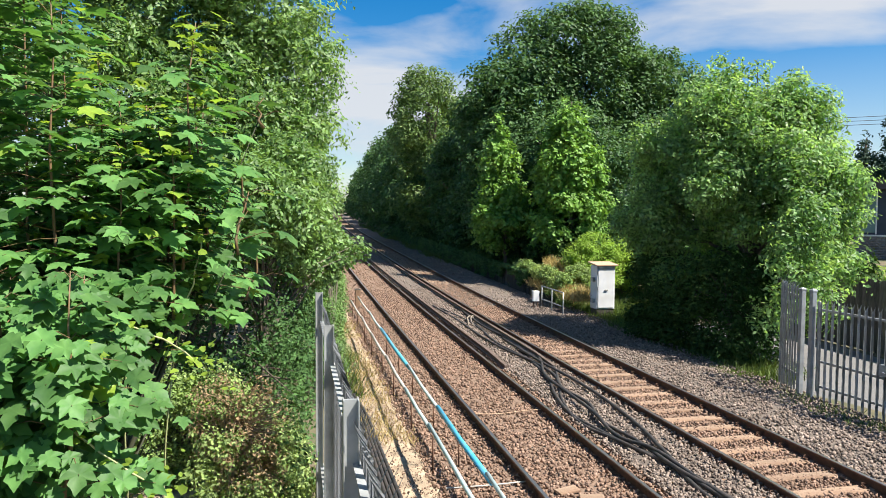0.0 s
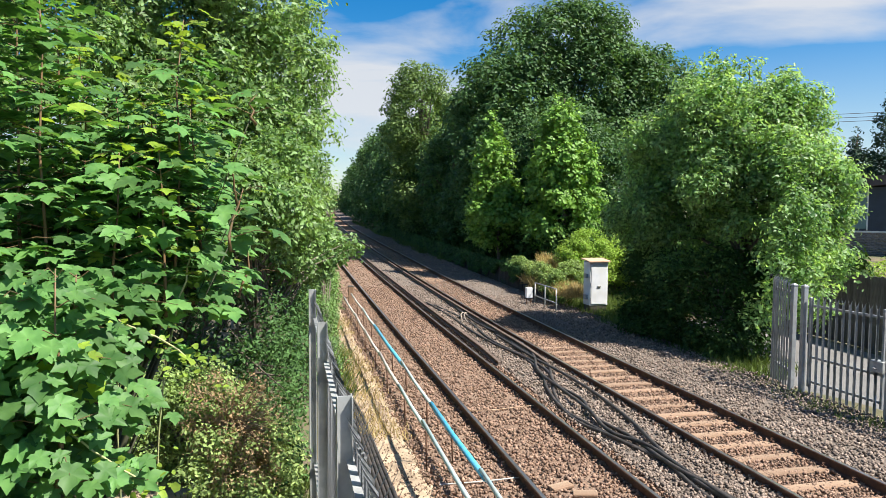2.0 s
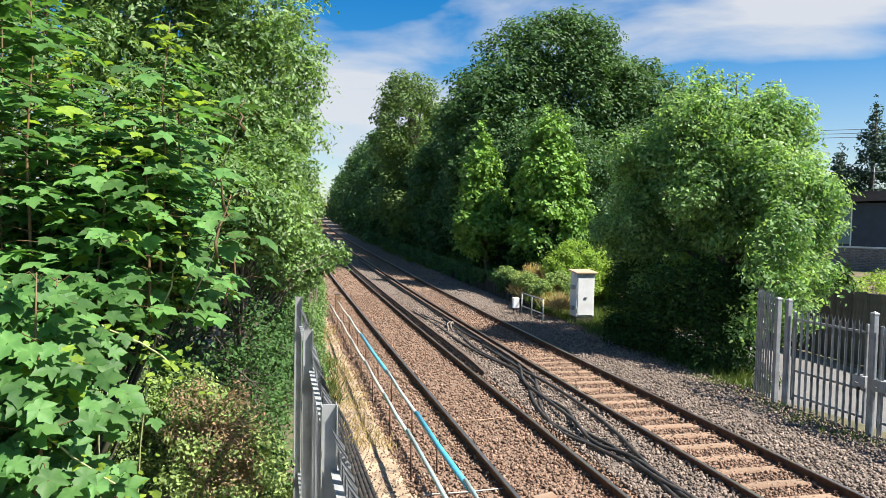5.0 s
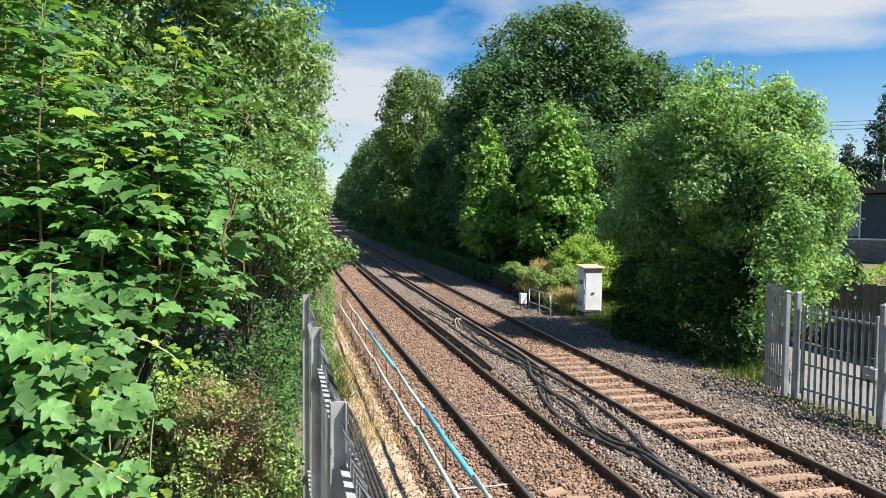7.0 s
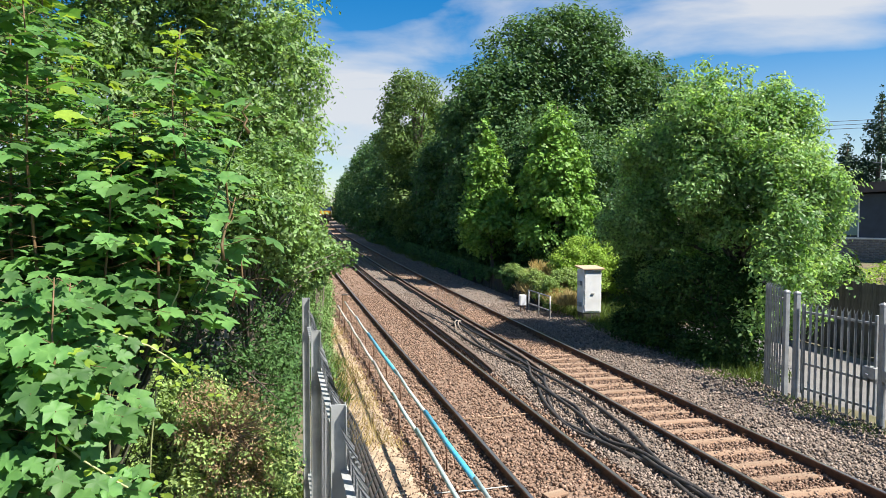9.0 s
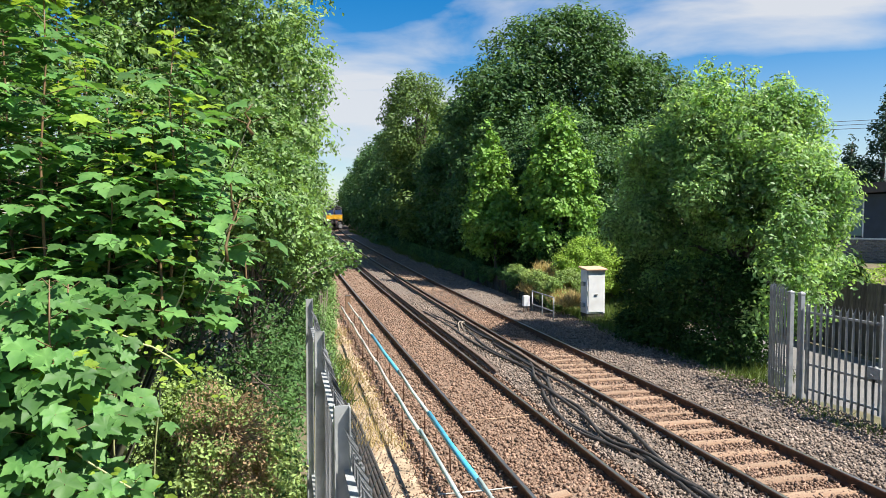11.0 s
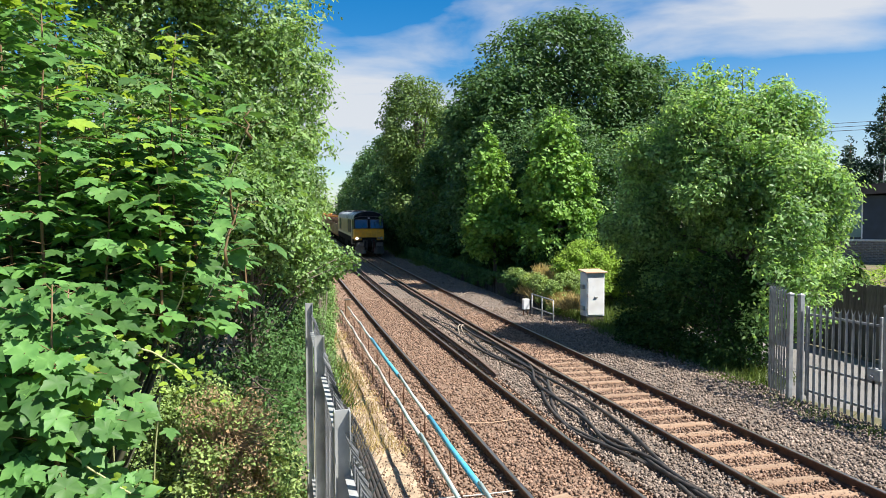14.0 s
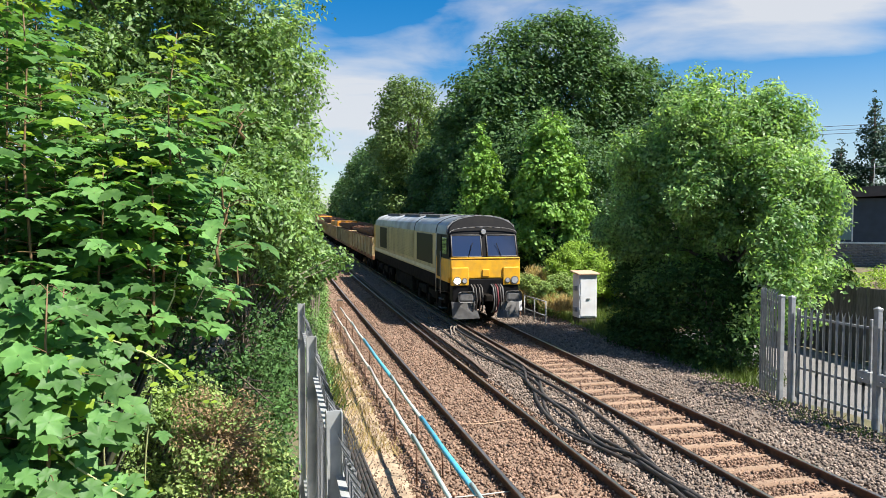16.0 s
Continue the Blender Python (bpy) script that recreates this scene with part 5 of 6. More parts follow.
def climbing_vine():
    """Bindweed that climbs through the maple: long pale stems with small fresh leaves."""
    t = thing("climbing_vine", Matrix.Translation((-0.9, 4.5, 0.0)), "pale-stemmed climbing vine with small fresh leaves on the maple", "vine")
    rr = random.Random(5)
    for stem in (((0.0, 0.0, -0.05), (0.1, -0.1, 1.6), (0.2, -0.2, 3.05), (0.3, -0.22, 3.5), (0.38, -0.2, 3.85)),
                 ((0.0, -0.05, -0.05), (-0.15, -0.5, 2.0), (-0.13, -1.1, 3.1), (0.05, -1.12, 2.93), (0.33, -1.1, 2.72)),
                 ((0.02, 0.0, -0.05), (0.0, -0.4, 2.2), (0.05, -0.7, 3.45), (0.25, -0.7, 3.36), (0.42, -0.6, 3.2))):
        bm = bmesh.new()
        pts = [Vector(p) for p in stem]
        fine = []
        for p, q in zip(pts, pts[1:]):
            fine += [p.lerp(q, k / 4) + Vector((rr.gauss(0, 0.008), rr.gauss(0, 0.008), 0)) for k in range(4)]
        tube(bm, fine + [pts[-1]], 0.005, 5)
        part("stem", bm, VINE_STEM, t)
        rows = []
        for p, q in zip(pts[2:], pts[3:]):
            for k in range(9):
                rows.append(p.lerp(q, k / 9) + Vector((rr.gauss(0, 0.035), rr.gauss(0, 0.035), rr.gauss(0, 0.03))))
        rows += [pts[-1] + Vector((rr.gauss(0, 0.07), rr.gauss(0, 0.06), rr.gauss(0, 0.09))) for k in range(26)]
        n = len(rows)
        leaves("leaves", np.array(rows), np.array([0.1, -0.35, 0.8]) + rng.normal(size=(n, 3)) * 0.4, rng.uniform(0.025, 0.055, n), ROUND_LEAF, LEAF_FRESH, t, "small fresh green leaves")


climbing_vine()


def grass(name, x0, x1, y0, y1, count, height, mat, label, by=None):
    x, y = rng.uniform(x0, x1, count), rng.uniform(y0, y1, count)
    c = rng.uniform(0, 1, (max(3, count // 60), 2)) * np.array([x1 - x0, y1 - y0]) + np.array([x0, y0])
    pick = rng.integers(0, len(c), count)
    near = rng.uniform(0, 1, count) < 0.75
    x = np.where(near, c[pick, 0] + rng.normal(size=count) * 0.14, x)
    y = np.where(near, c[pick, 1] + rng.normal(size=count) * 0.14, y)
    z = np.array([ground_height(a, b) for a, b in zip(x, y)]) + (0.02 if by is None else by)
    tip = np.array([0, 0, 1.0]) + rng.normal(size=(count, 3)) * 0.35
    nrm = np.cross(tip, rng.normal(size=(count, 3)))
    tagged(leaves(name, np.stack([x, y, z], -1), nrm, height * rng.uniform(0.4, 1.2, count), BLADE, mat, None, "", "", tip), label, "grass", "", "stuff")


def wall_ivy():
    """Ivy and grass that hang over the old timber wall in ragged curtains."""
    n = 15000
    y = 31.5 + 50 * rng.uniform(0, 1, n) ** 1.2
    hang = 0.45 + 0.4 * np.sin(y * 1.3) * np.sin(y * 0.47 + 1) + 0.2 * np.sin(y * 3.7)
    z = 1.1 - rng.uniform(0, 1, n) ** 1.5 * np.clip(hang + np.clip((y - 34) / 14, 0, 0.6), 0.15, 1.1)
    r = np.where(y > 45, 0.225 + (y - 45) * 0.015, (y - 15) ** 2 / 4000.0)
    x = 10.76 + np.maximum(0, y - 60) ** 2 / 4400.0 - rng.uniform(0, 0.22, n)
    pos = np.stack([x, y, z + r], -1)
    nrm = np.array([-0.8, -0.2, 0.6]) + rng.normal(size=(n, 3)) * 0.45
    tagged(leaves("wall_ivy", pos, nrm, 0.16 * rng.uniform(0.6, 1.3, n), SMALL_LEAF, LEAF_IVY), "dark ivy hanging over the timber retaining wall", "ivy", "", "stuff")


wall_ivy()
grass("path_straw", 0.7, 1.9, 11.8, 25, 5000, 0.16, STRAW, "dry straw-coloured grass along the path", 0.12)
grass("path_grass", 0.65, 1.4, 14.5, 27, 5000, 0.26, GRASS, "green tufts of grass beside the fence", 0.1)
grass("bank_grass", 11.1, 12.4, 29.2, 64, 9000, 0.5, GRASS, "long green grass on top of the bank")
grass("wall_straw", 10.5, 11.6, 25.6, 31, 4200, 0.5, STRAW, "dry grass hanging over the retaining wall", 0.6)
grass("cabinet_grass", 11.0, 15.0, 25.4, 28.6, 6000, 0.45, GRASS, "rough grass behind the cabinet", 0.0)
grass("cess_grass", 10.1, 10.8, 10.5, 16.2, 1500, 0.2, GRASS, "short weeds at the foot of the gate", 0.08)
grass("shrub_grass", 10.7, 12.3, 15, 25, 5000, 0.4, GRASS, "rough grass below the shrubs", 0.02)
grass("far_grass", 10.0, 10.8, 47, 115, 3000, 0.6, GRASS, "rough grass along the far side of the line", 0.02)
grass("waste_grass", -1.2, 0.2, 7.5, 11, 2500, 0.3, GRASS, "rough weeds on the waste ground")


# ---------------------------------------------------------------- train
def wheelset(parent, y, r, mat):
    bm = bmesh.new()
    for s in (-1, 1):
        tube(bm, [(s * 0.68, 0, 0), (s * 0.72, 0, 0)], r + 0.03, 20)
        tube(bm, [(s * 0.72, 0, 0), (s * 0.82, 0, 0)], [r, r * 0.985], 20)
        for k in range(5):
            a = 2 * math.pi * k / 5
            c = Vector((s * 0.825, math.cos(a) * r * 0.55, math.sin(a) * r * 0.55))
            tube(bm, [c, c + Vector((s * 0.02, 0, 0))], 0.05, 6)
    tube(bm, [(-0.8, 0, 0), (0.8, 0, 0)], 0.09, 10)
    o = part("wheelset", bm, mat, parent)
    o.location = (0, y, r)
    return o


def bogie(parent, y, wheels, r, width=1.12):
    bm = bmesh.new()
    span = wheels[-1] - wheels[0]
    for s in (-1, 1):
        box(bm, s * width - 0.09, s * width + 0.09, y + wheels[0] - 0.55, y + wheels[-1] + 0.55, r + 0.08, r + 0.42)
        for wy in wheels:
            box(bm, s * (width + 0.02) - 0.14, s * (width + 0.02) + 0.14, y + wy - 0.2, y + wy + 0.2, r - 0.17, r + 0.2)
            tube(bm, [(s * (width + 0.1), y + wy + 0.42, r + 0.1), (s * (width + 0.1), y + wy + 0.42, r + 0.5)], 0.09, 8)
    box(bm, -1.0, 1.0, y - span * 0.12, y + span * 0.12, r + 0.1, r + 0.4)
    bmesh.ops.bevel(bm, geom=[e for e in bm.edges if e.calc_length() > 0.3], offset=0.02, segments=1, affect="EDGES")
    part("bogie_frame", bm, L_UNDER, parent)


def locomotive():
    """Freight diesel: origin on the rail under the leading face, body toward +y."""
    t = thing("locomotive", Matrix.Identity(4), "freight diesel locomotive with yellow cab front and cream louvred sides", "locomotive")
    L, W, Z0, EAVE, TOP = 20.4, 1.32, 1.1, 3.36, 3.95
    # body side and roof shell
    def shell(y0, y1, prof, mat, name, label="", closed_ends=True):
        bm = bmesh.new()
        a = [bm.verts.new((x, y0, z)) for x, z in prof]
        b = [bm.verts.new((x, y1, z)) for x, z in prof]
        n = len(prof)
        for i in range(n - 1):
            f = bm.faces.new((a[i], a[i + 1], b[i + 1], b[i]))
            f.smooth = 2 <= i <= n - 4
        bm.faces.new((a[0], b[0], b[-1], a[-1]))
        bm.faces.new(a)
        bm.faces.new(b[::-1])
        return part(name, bm, mat, t, label)
    bm = bmesh.new()
    box(bm, -W, W, 2.35, L - 0.7, 1.62, 3.26)
    bmesh.ops.bevel(bm, geom=bm.edges[:], offset=0.03, segments=2, affect="EDGES")
    part("body_side", bm, L_SIDE, t, "cream louvred body side")
    roof = [(-W, 3.25), (-W * 0.99, EAVE)] + [(-W * math.cos(math.pi * k / 10), EAVE + (TOP - EAVE) * math.sin(math.pi * k / 10) ** 0.85) for k in range(1, 10)] + [(W * 0.99, EAVE), (W, 3.25)]
    shell(0.62, L - 0.75, roof, L_ROOF, "roof", "pale grey curved roof streaked with soot")
    # sloping rear roof end
    bm = bmesh.new()
    a = [bm.verts.new((x, L - 0.75, z)) for x, z in roof]
    b = [bm.verts.new((x * 0.96, L - 0.05, 3.25 + (z - 3.25) * 0.45)) for x, z in roof]
    for i in range(len(roof) - 1):
        bm.faces.new((a[i], a[i + 1], b[i + 1], b[i])).smooth = True
    bm.faces.new(b[::-1])
    part("roof_end", bm, L_ROOF, t)
    part("rear_cab", bevelled(-W * 0.98, W * 0.98, L - 0.7, L, 1.6, 3.26, 0.04), L_YELLOW, t, "yellow rear cab end")
    # cab: black upper part round the windows, yellow lower panel
    bm = bmesh.new()
    lo = [bm.verts.new(p) for p in ((-W, 0.12, 2.34), (W, 0.12, 2.34), (W, 2.35, 2.34), (-W, 2.35, 2.34))]
    hi = [bm.verts.new(p) for p in ((-W * 0.98, 0.4, 3.36), (W * 0.98, 0.4, 3.36), (W, 2.35, 3.3), (-W, 2.35, 3.3))]
    for i in range(4):
        bm.faces.new((lo[i], lo[(i + 1) % 4], hi[(i + 1) % 4], hi[i]))
    bm.faces.new(lo[::-1])
    bm.faces.new(hi)
    bmesh.ops.bevel(bm, geom=bm.edges[:], offset=0.04, segments=2, affect="EDGES")
    cab = part("cab", bm, L_BLACK, t, "black cab surround")
    # domed brow above the windscreens
    bm = bmesh.new()
    arc = [(-W * 0.97 * math.cos(math.pi * k / 12), 3.3 + (TOP - 0.02 - 3.3) * math.sin(math.pi * k / 12) ** 0.85) for k in range(13)]
    a = [bm.verts.new((x, 0.38 + (z - 3.3) * 0.34, z)) for x, z in arc]
    b = [bm.verts.new((x * 1.01, 0.66, z + 0.012)) for x, z in arc]
    for i in range(12):
        bm.faces.new((a[i], b[i], b[i + 1], a[i + 1])).smooth = True
    bm.faces.new(a)
    part("brow", bm, L_BLACK, t, "black domed cab brow")
    bm = bmesh.new()
    for i in range(12):
        tube(bm, [(a_[0], 0.34, 3.3 + (a_[1] - 3.3) * 0.36) for a_ in (arc[i], arc[i + 1])], 0.022, 5)
    part("brow_trim", bm, L_STEEL, t)
    # lower front, yellow
    part("front_panel", bevelled(-W, W, 0.0, 0.5, 1.66, 2.38, 0.05, 3), L_YELLOW, t, "warning-yellow front panel")
    part("front_ledge", bevelled(-W * 0.99, W * 0.99, -0.02, 0.2, 2.38, 2.43, 0.015), L_YELLOW, t)
    part("cab_flank", bevelled(-W - 0.006, W + 0.006, 0.3, 2.34, 1.5, 2.36, 0.03), L_YELLOW, t, "yellow lower cab side")
    for s in (-1, 1):
        pod = part("lamp_housing", bevelled(s * 0.97 - 0.32, s * 0.97 + 0.32, -0.06, 0.15, 1.42, 2.08, 0.03, 2), L_YELLOW, t, "yellow lamp housing")
        for dx, r, m, nm in ((-0.11 * 1, 0.125, HEADLIGHT if s < 0 else LAMP_OFF, "headlight"), (0.16, 0.08, LAMP_OFF, "marker_light")):
            bm = bmesh.new()
            cx = s * 0.97 + (dx if s < 0 else -dx)
            tube(bm, [(cx, -0.05, 1.6), (cx, -0.095, 1.6)], [r, r * 0.9], 16)
            part(nm, bm, m, pod)
            bm = bmesh.new()
            tube(bm, [(cx, -0.05, 1.6), (cx, -0.085, 1.6)], r * 1.22, 16)
            part("bezel", bm, L_STEEL, pod)
    part("lamp_bracket", bevelled(-0.13, 0.13, -0.05, 0.05, 1.74, 2.0, 0.02), L_YELLOW, t)
    # windscreens
    for s in (-1, 1):
        bm = bmesh.new()
        x0, x1 = s * 0.11, s * 1.235
        q = [Vector((x0, 0.150, 2.465)), Vector((x1, 0.150, 2.465)), Vector((x1 * 0.985, 0.366, 3.23)), Vector((x0, 0.366, 3.23))]
        vs = [bm.verts.new(p + Vector((0, -0.028, 0))) for p in q]
        f = bm.faces.new(vs if s < 0 else vs[::-1])
        ex = bmesh.ops.extrude_face_region(bm, geom=[f])
        for v in [g for g in ex["geom"] if isinstance(g, bmesh.types.BMVert)]:
            v.co += Vector((0, 0.03, 0))
        bmesh.ops.recalc_face_normals(bm, faces=bm.faces[:])
        w = part("windscreen", bm, WIND, cab, "reflective windscreen with the sky's blue reflection put into its colour")
        bm = bmesh.new()
        for i in range(4):
            tube(bm, [q[i] + Vector((0, -0.03, 0)), q[(i + 1) % 4] + Vector((0, -0.03, 0))], 0.022, 5)
        part("gasket", bm, L_STEEL, w)
        bm = bmesh.new()
        tube(bm, [(s * 0.62, 0.1, 2.45), (s * 0.45, 0.2, 2.95)], 0.012, 4)
        part("wiper", bm, L_BLACK, w)
        # cab side window and door
        part("side_window", bevelled(s * (W + 0.004) - 0.012, s * (W + 0.004) + 0.012, 0.55, 1.25, 2.52, 3.14, 0.008), GLASS, cab)
        part("cab_door", bevelled(s * (W + 0.006) - 0.012, s * (W + 0.006) + 0.012, 1.45, 2.1, 1.62, 3.2, 0.008), L_BLACK, cab)
        for yy in (1.4, 2.16):
            bm = bmesh.new()
            tube(bm, [(s * (W + 0.05), yy, 1.0), (s * (W + 0.05), yy, 2.6)], 0.016, 6)
            part("handrail", bm, PIPE_GREY, t)
        part("cab_stripe", bevelled(s * (W + 0.004) - 0.01, s * (W + 0.004) + 0.01, 2.28, 2.36, 1.5, 3.25, 0.004, 1), WHITE, t)
        # louvre bank, dark intake panels, cant stripe
        lv = part("louvre_panel", bevelled(s * (W + 0.005) - 0.012, s * (W + 0.005) + 0.012, 6.9, 14.8, 1.98, 3.2, 0.006, 1), L_SIDE, t, "cream louvre bank")
        for k in range(15):
            bm = bmesh.new()
            z = 2.02 + k * 0.078
            box(bm, s * (W + 0.03) - 0.022, s * (W + 0.03) + 0.022, 6.95, 14.75, z, z + 0.03)
            part("slat", bm, L_SIDE, lv)
        for ya, yb in ((3.0, 6.2), (15.0, 17.6)):
            part("intake_panel", bevelled(s * (W + 0.006) - 0.012, s * (W + 0.006) + 0.012, ya, yb, 2.0, 3.18, 0.01, 1), L_BLACK, t, "dark intake grille")
        part("body_stripe", bevelled(s * (W + 0.01) - 0.012, s * (W + 0.01) + 0.012, 2.36, L - 0.72, 1.72, 1.86, 0.006, 1), CREAM, t, "pale waist stripe")
        part("solebar", bevelled(s * 1.22 - 0.09, s * 1.22 + 0.09, 0.5, L - 0.3, 1.15, 1.66, 0.02, 1), L_UNDER, t)
        # cab steps
        for yy in (1.5,):
            for z in (0.42, 0.75, 1.05):
                part("step", bevelled(s * 1.2 - 0.12, s * 1.2 + 0.12, yy - 0.1, yy + 0.45, z, z + 0.03, 0.006, 1), L_STEEL, t)
        # buffers
        bf_ = part("buffer", bevelled(s * 0.87 - 0.3, s * 0.87 + 0.3, -0.62, -0.55, 0.88, 1.26, 0.1, 3), L_STEEL, t, "grey oblong buffer head")
        bm = bmesh.new()
        tube(bm, [(s * 0.87, -0.57, 1.07), (s * 0.87, -0.2, 1.07), (s * 0.87, -0.2, 1.07), (s * 0.87, 0.1, 1.07)], [0.09, 0.09, 0.14, 0.15], 12)
        part("buffer_shank", bm, L_UNDER, bf_)
        # plough blades
        bm = bmesh.new()
        vs = [bm.verts.new(p) for p in ((s * 0.32, -0.38, 0.28), (s * 1.25, -0.12, 0.22), (s * 1.28, -0.02, 0.85), (s * 0.45, -0.22, 0.8))]
        f = bm.faces.new(vs)
        ex = bmesh.ops.extrude_face_region(bm, geom=[f])
        for v in [g for g in ex["geom"] if isinstance(g, bmesh.types.BMVert)]:
            v.co.y += 0.05
        bmesh.ops.recalc_face_normals(bm, faces=bm.faces[:])
        part("plough_blade", bm, L_STEEL, t, "grey snowplough blade")
    # brow lamp, aerials
    bm = bmesh.new()
    tube(bm, [(0, 0.42, 3.36), (0, 0.28, 3.36)], [0.1, 0.09], 14)
    part("top_lamp", bm, LAMP_OFF, t, "round top marker lamp")
    # drawgear and hoses
    part("headstock", bevelled(-1.24, 1.24, -0.02, 0.45, 0.85, 1.66, 0.03), L_BLACK, t)
    part("coupler", bevelled(-0.14, 0.14, -0.5, 0.0, 0.86, 1.12, 0.05), L_UNDER, t)
    for x, m in ((-0.45, RUBBER), (-0.32, RUBBER), (0.28, RUBBER), (0.36, RED), (0.46, RUBBER), (0.55, L_STEEL), (-0.55, L_STEEL), (-0.22, RUBBER), (0.2, L_STEEL)):
        bm = bmesh.new()
        tube(bm, [(x, -0.02, 1.45), (x + 0.02, -0.22, 1.35), (x + 0.04, -0.3, 0.9), (x + 0.01, -0.26, 0.55), (x - 0.05, -0.2, 0.45)], 0.03, 7)
        part("brake_hose", bm, m, t)
    # roof hatches and exhaust
    for y0, y1 in ((4.0, 6.8), (8.2, 12.2), (13.6, 17.8)):
        part("roof_hatch", bevelled(-0.8, 0.8, y0, y1, TOP - 0.1, TOP + 0.012, 0.01), L_SOOT, t, "dark roof grille")
    part("exhaust", bevelled(-0.3, 0.3, 10.0, 10.9, TOP, TOP + 0.1, 0.03), L_BLACK, t)
    for y in (0.64, 2.34, 6.8):
        bm = bmesh.new()
        for i in range(len(roof) - 1):
            tube(bm, [(roof[i][0] * 1.005, y, roof[i][1] + 0.004), (roof[i + 1][0] * 1.005, y, roof[i + 1][1] + 0.004)], 0.018, 4)
        part("roof_seam", bm, L_BLACK if y > 2 else L_STEEL, t)
    # tank, frames, wheels
    part("fuel_tank", bevelled(-1.2, 1.2, 7.9, 12.6, 0.38, 1.15, 0.12, 2), L_UNDER, t)
    part("underframe", bevelled(-1.1, 1.1, 0.5, L - 0.3, 1.0, 1.4, 0.02, 1), L_UNDER, t)
    sets = []
    for c in (3.9, 16.5):
        ws = (-2.05, 0.0, 2.05)
        bogie(t, c, ws, 0.53)
        for w in ws:
            sets.append(wheelset(t, c + w, 0.53, L_UNDER))
    return t, sets


RED = material("red_hose", (0.12, 0.02, 0.03), (0.18, 0.04, 0.045), rough=0.6, scale=10)
CREAM = material("cream_stripe", (0.6, 0.56, 0.4), (0.7, 0.66, 0.5), rough=0.5, scale=4, dirt=(0.3, 0.25, 0.17), dirt_scale=2)
L_SOOT = material("roof_soot", (0.06, 0.06, 0.06), (0.12, 0.115, 0.11), rough=0.8, scale=3)
# blue of the reflected sky is put into the glass colour
WIND = glass("sky_reflection_windscreen", (0.022, 0.032, 0.07), 0.06)


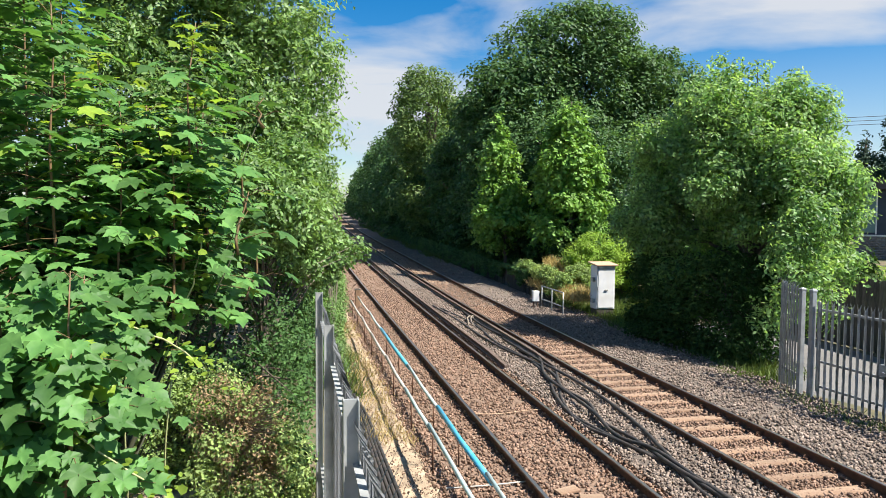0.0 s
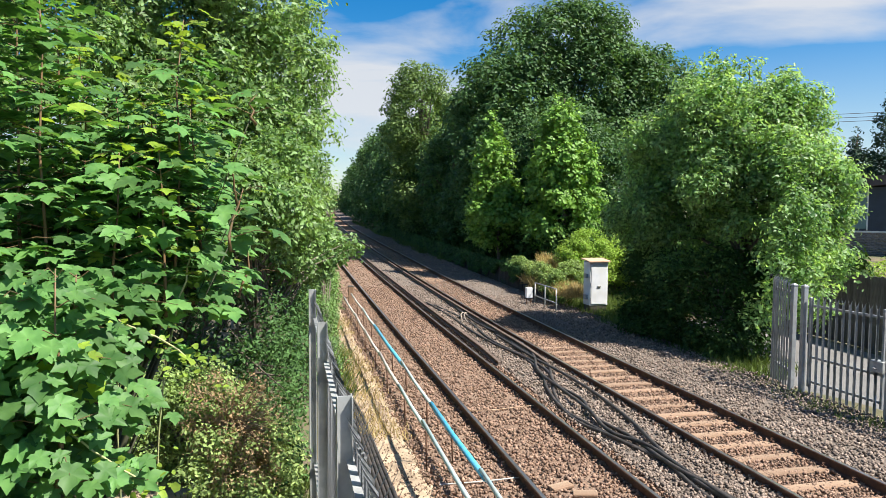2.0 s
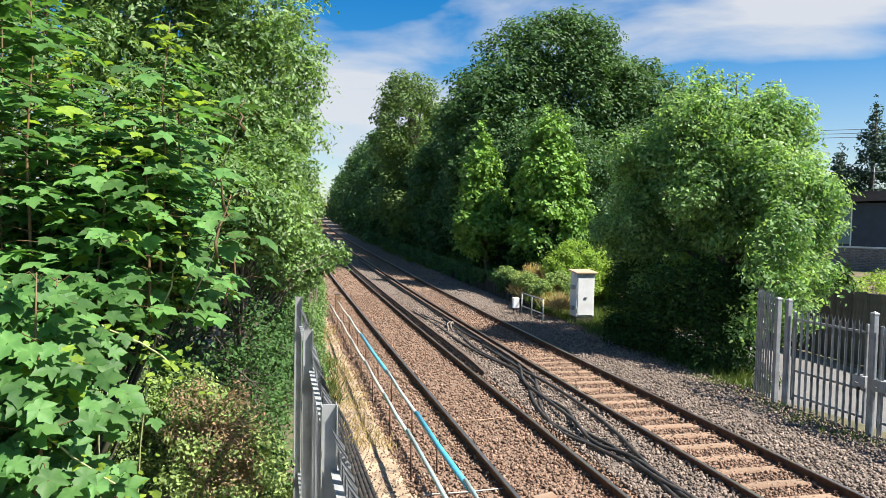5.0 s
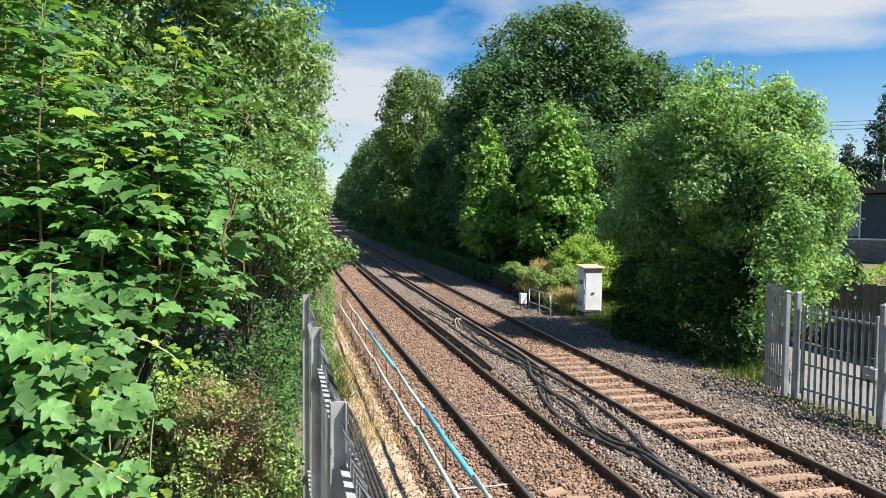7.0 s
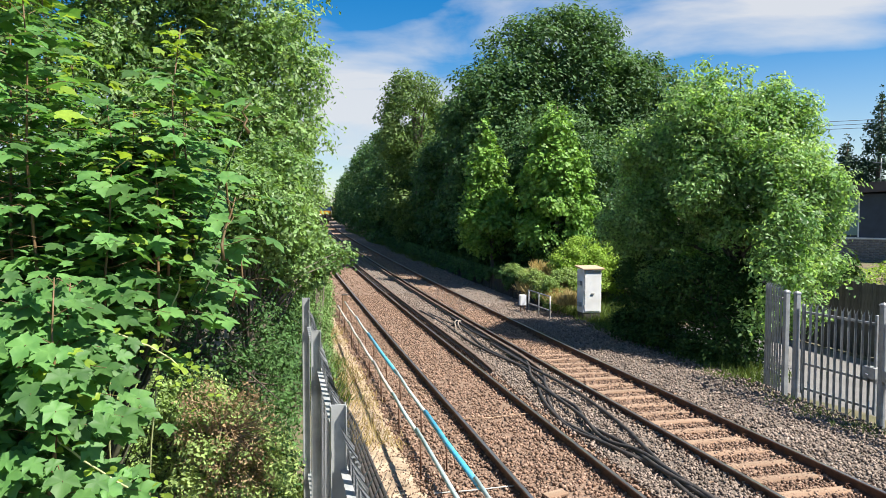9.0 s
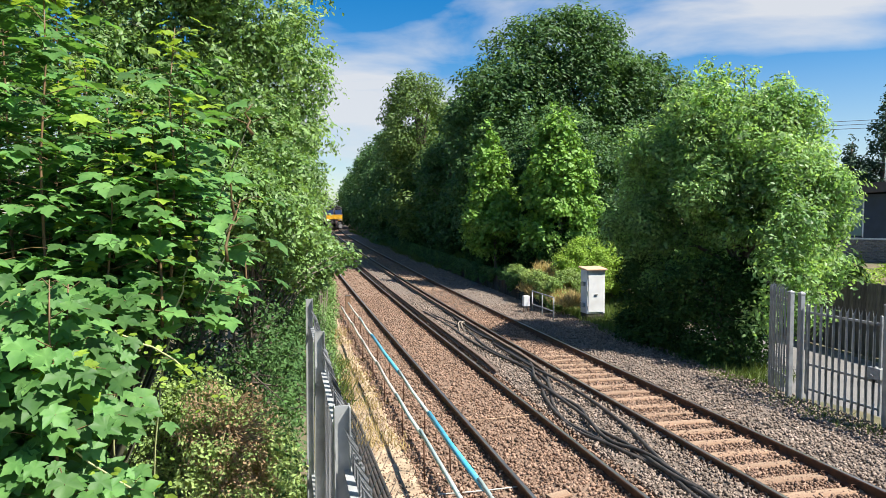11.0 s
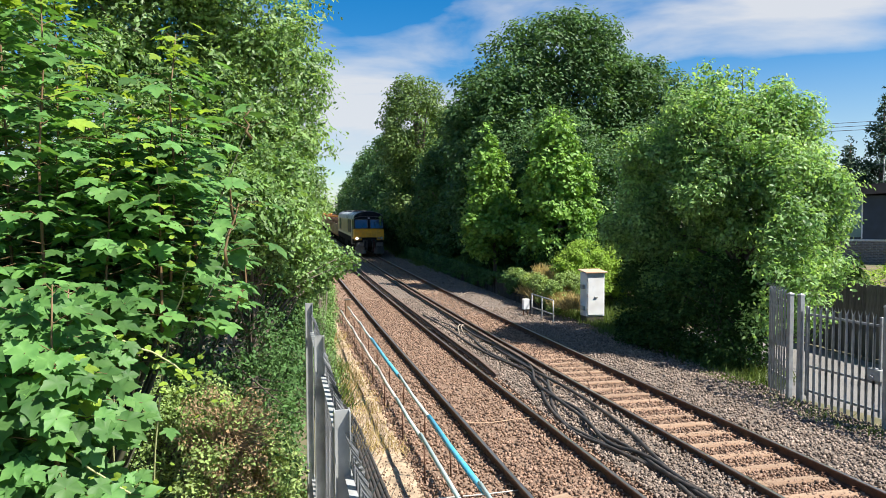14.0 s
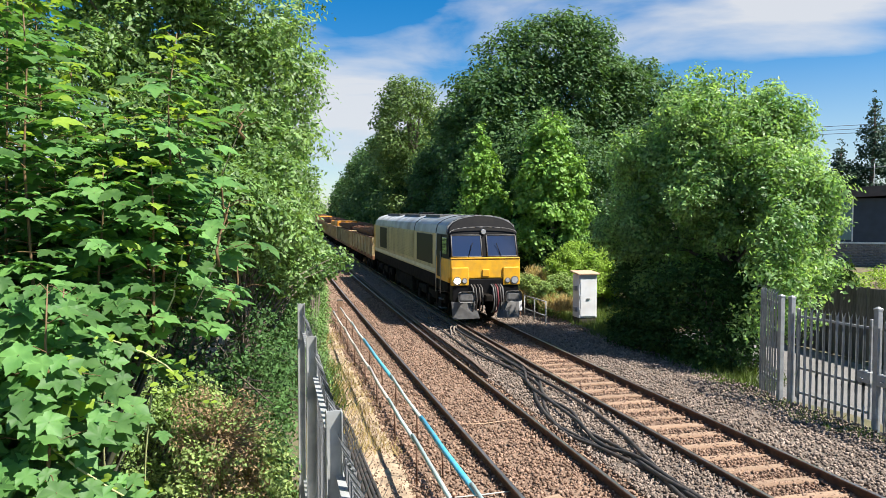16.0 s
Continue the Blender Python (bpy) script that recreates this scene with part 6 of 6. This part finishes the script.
def wagon(load):
    """Low open bogie wagon; origin on the rail at its leading end."""
    t = thing("ballast_wagon", Matrix.Identity(4), "yellow-brown open bogie wagon carrying rusty track parts" if load != "orange" else "yellow-brown open bogie wagon carrying orange machinery", "wagon", "open wagons")
    L, W = 13.6, 1.3
    for s in (-1, 1):
        wall_ = part("side", bevelled(s * W - 0.04, s * W + 0.04, 0.1, L - 0.1, 1.25, 2.35, 0.01, 1), W_SIDE, t)
        for i in range(8):
            y = 0.2 + i * (L - 0.4) / 7
            part("stanchion", bevelled(s * (W + 0.07) - 0.05, s * (W + 0.07) + 0.05, y - 0.05, y + 0.05, 1.15, 2.44, 0.01, 1), W_SIDE, wall_)
        part("top_rail", bevelled(s * W - 0.08, s * W + 0.08, 0.05, L - 0.05, 2.35, 2.43, 0.015, 1), W_RUST, wall_)
        part("solebar", bevelled(s * 1.2 - 0.07, s * 1.2 + 0.07, 0, L, 0.95, 1.2, 0.01, 1), W_RUST, t)
    for y in (0.08, L - 0.12):
        part("end", bevelled(-W, W, y - 0.04, y + 0.04, 1.15, 2.4, 0.01, 1), W_SIDE, t)
    part("floor", bevelled(-W, W, 0.1, L - 0.1, 1.05, 1.16, 0.01, 1), W_RUST, t)
    sets = []
    for c in (2.2, L - 2.2):
        bogie(t, c, (-0.9, 0.9), 0.46, 1.05)
        for w in (-0.9, 0.9):
            sets.append(wheelset(t, c + w, 0.46, L_UNDER))
    for s in (-1, 1):
        for y, d in ((-0.5, 0.5), (L + 0.5, -0.5)):
            bm = bmesh.new()
            tube(bm, [(s * 0.87, y, 1.03), (s * 0.87, y + d * 0.1, 1.03), (s * 0.87, y + d * 0.1, 1.03), (s * 0.87, y + d * 1.1, 1.03)], [0.22, 0.22, 0.09, 0.12], 12)
            part("buffer", bm, L_UNDER, t)
    rr = random.Random(len(load))
    if load == "orange":
        for y0, y1, h in ((1.0, 5.2, 2.95), (5.8, 11.5, 2.8)):
            part("machine", bevelled(-1.05, 1.05, y0, y1, 1.2, h, 0.06), W_ORANGE, t, "orange painted track machine")
    else:
        for i in range(22):
            x = -1.1 + (i % 11) * 0.22
            z = 2.42 + 0.2 * (i // 11) + 0.12 * rr.random()
            bm = bmesh.new()
            extruded(bm, [(a * 1.0, b) for a, b in RAIL_PROFILE], [(x, 0.5 + rr.random(), z), (x + rr.uniform(-0.08, 0.08), L - 0.6 - rr.random(), z + rr.uniform(-0.03, 0.03))])
            part("scrap_rail", bm, W_RUST, t)
        for i in range(5):
            y = 1.3 + i * 2.7
            part("bearer", bevelled(-1.2, 1.2, y - 0.1, y + 0.1, 2.3, 2.42, 0.01, 1), W_RUST, t)
    return t, sets, L


loco, loco_sets = locomotive()
wagons = []
gap = 0.0
for load in ("rails", "rails", "orange", "rails", "rails", "orange", "rails", "rails", "rails"):
    wagons.append(wagon(load))

# ---------------------------------------------------------------- movement
SPEED, FRONT_END = 19.0, 24.85


def rail_pose(y, length):
    """The pose of a vehicle whose leading end is at y on the farther track."""
    y1 = y + length
    a, b = RIGHT_C + bend(y), RIGHT_C + bend(y1)
    return pose(a, y, 0.172 + rise(y), math.degrees(math.atan2(rise(y1) - rise(y), length)), 0, -math.degrees(math.atan2(b - a, length)))


def motions():
    times = [i * 0.5 for i in range(33)]
    start = 0.0
    for body, sets, length, r in [(loco, loco_sets, 20.4, 0.53)] + [(w, s, n, 0.46) for w, s, n in wagons]:
        walk(body, [(t, rail_pose(FRONT_END + SPEED * (16.0 - t) + start, length)) for t in times])
        for s in sets:
            y0 = s.location.y
            walk(s, [(i / 30, Matrix.Translation((0, y0, r)) @ Matrix.Rotation(-(SPEED * i / 30) / r, 4, "X")) for i in range(481)])
        start += length + 1.15
    for k, (b, root) in enumerate(maple_boughs):
        walk(b, [(t, root @ pose(0, 0, 0, 1.0 * math.sin(2.3 * t + k * 1.7) + 0.5 * math.sin(5.1 * t + k), 1.1 * math.sin(1.9 * t + k * 2.3), 0)) for t in [i * 0.25 for i in range(65)]])


motions()
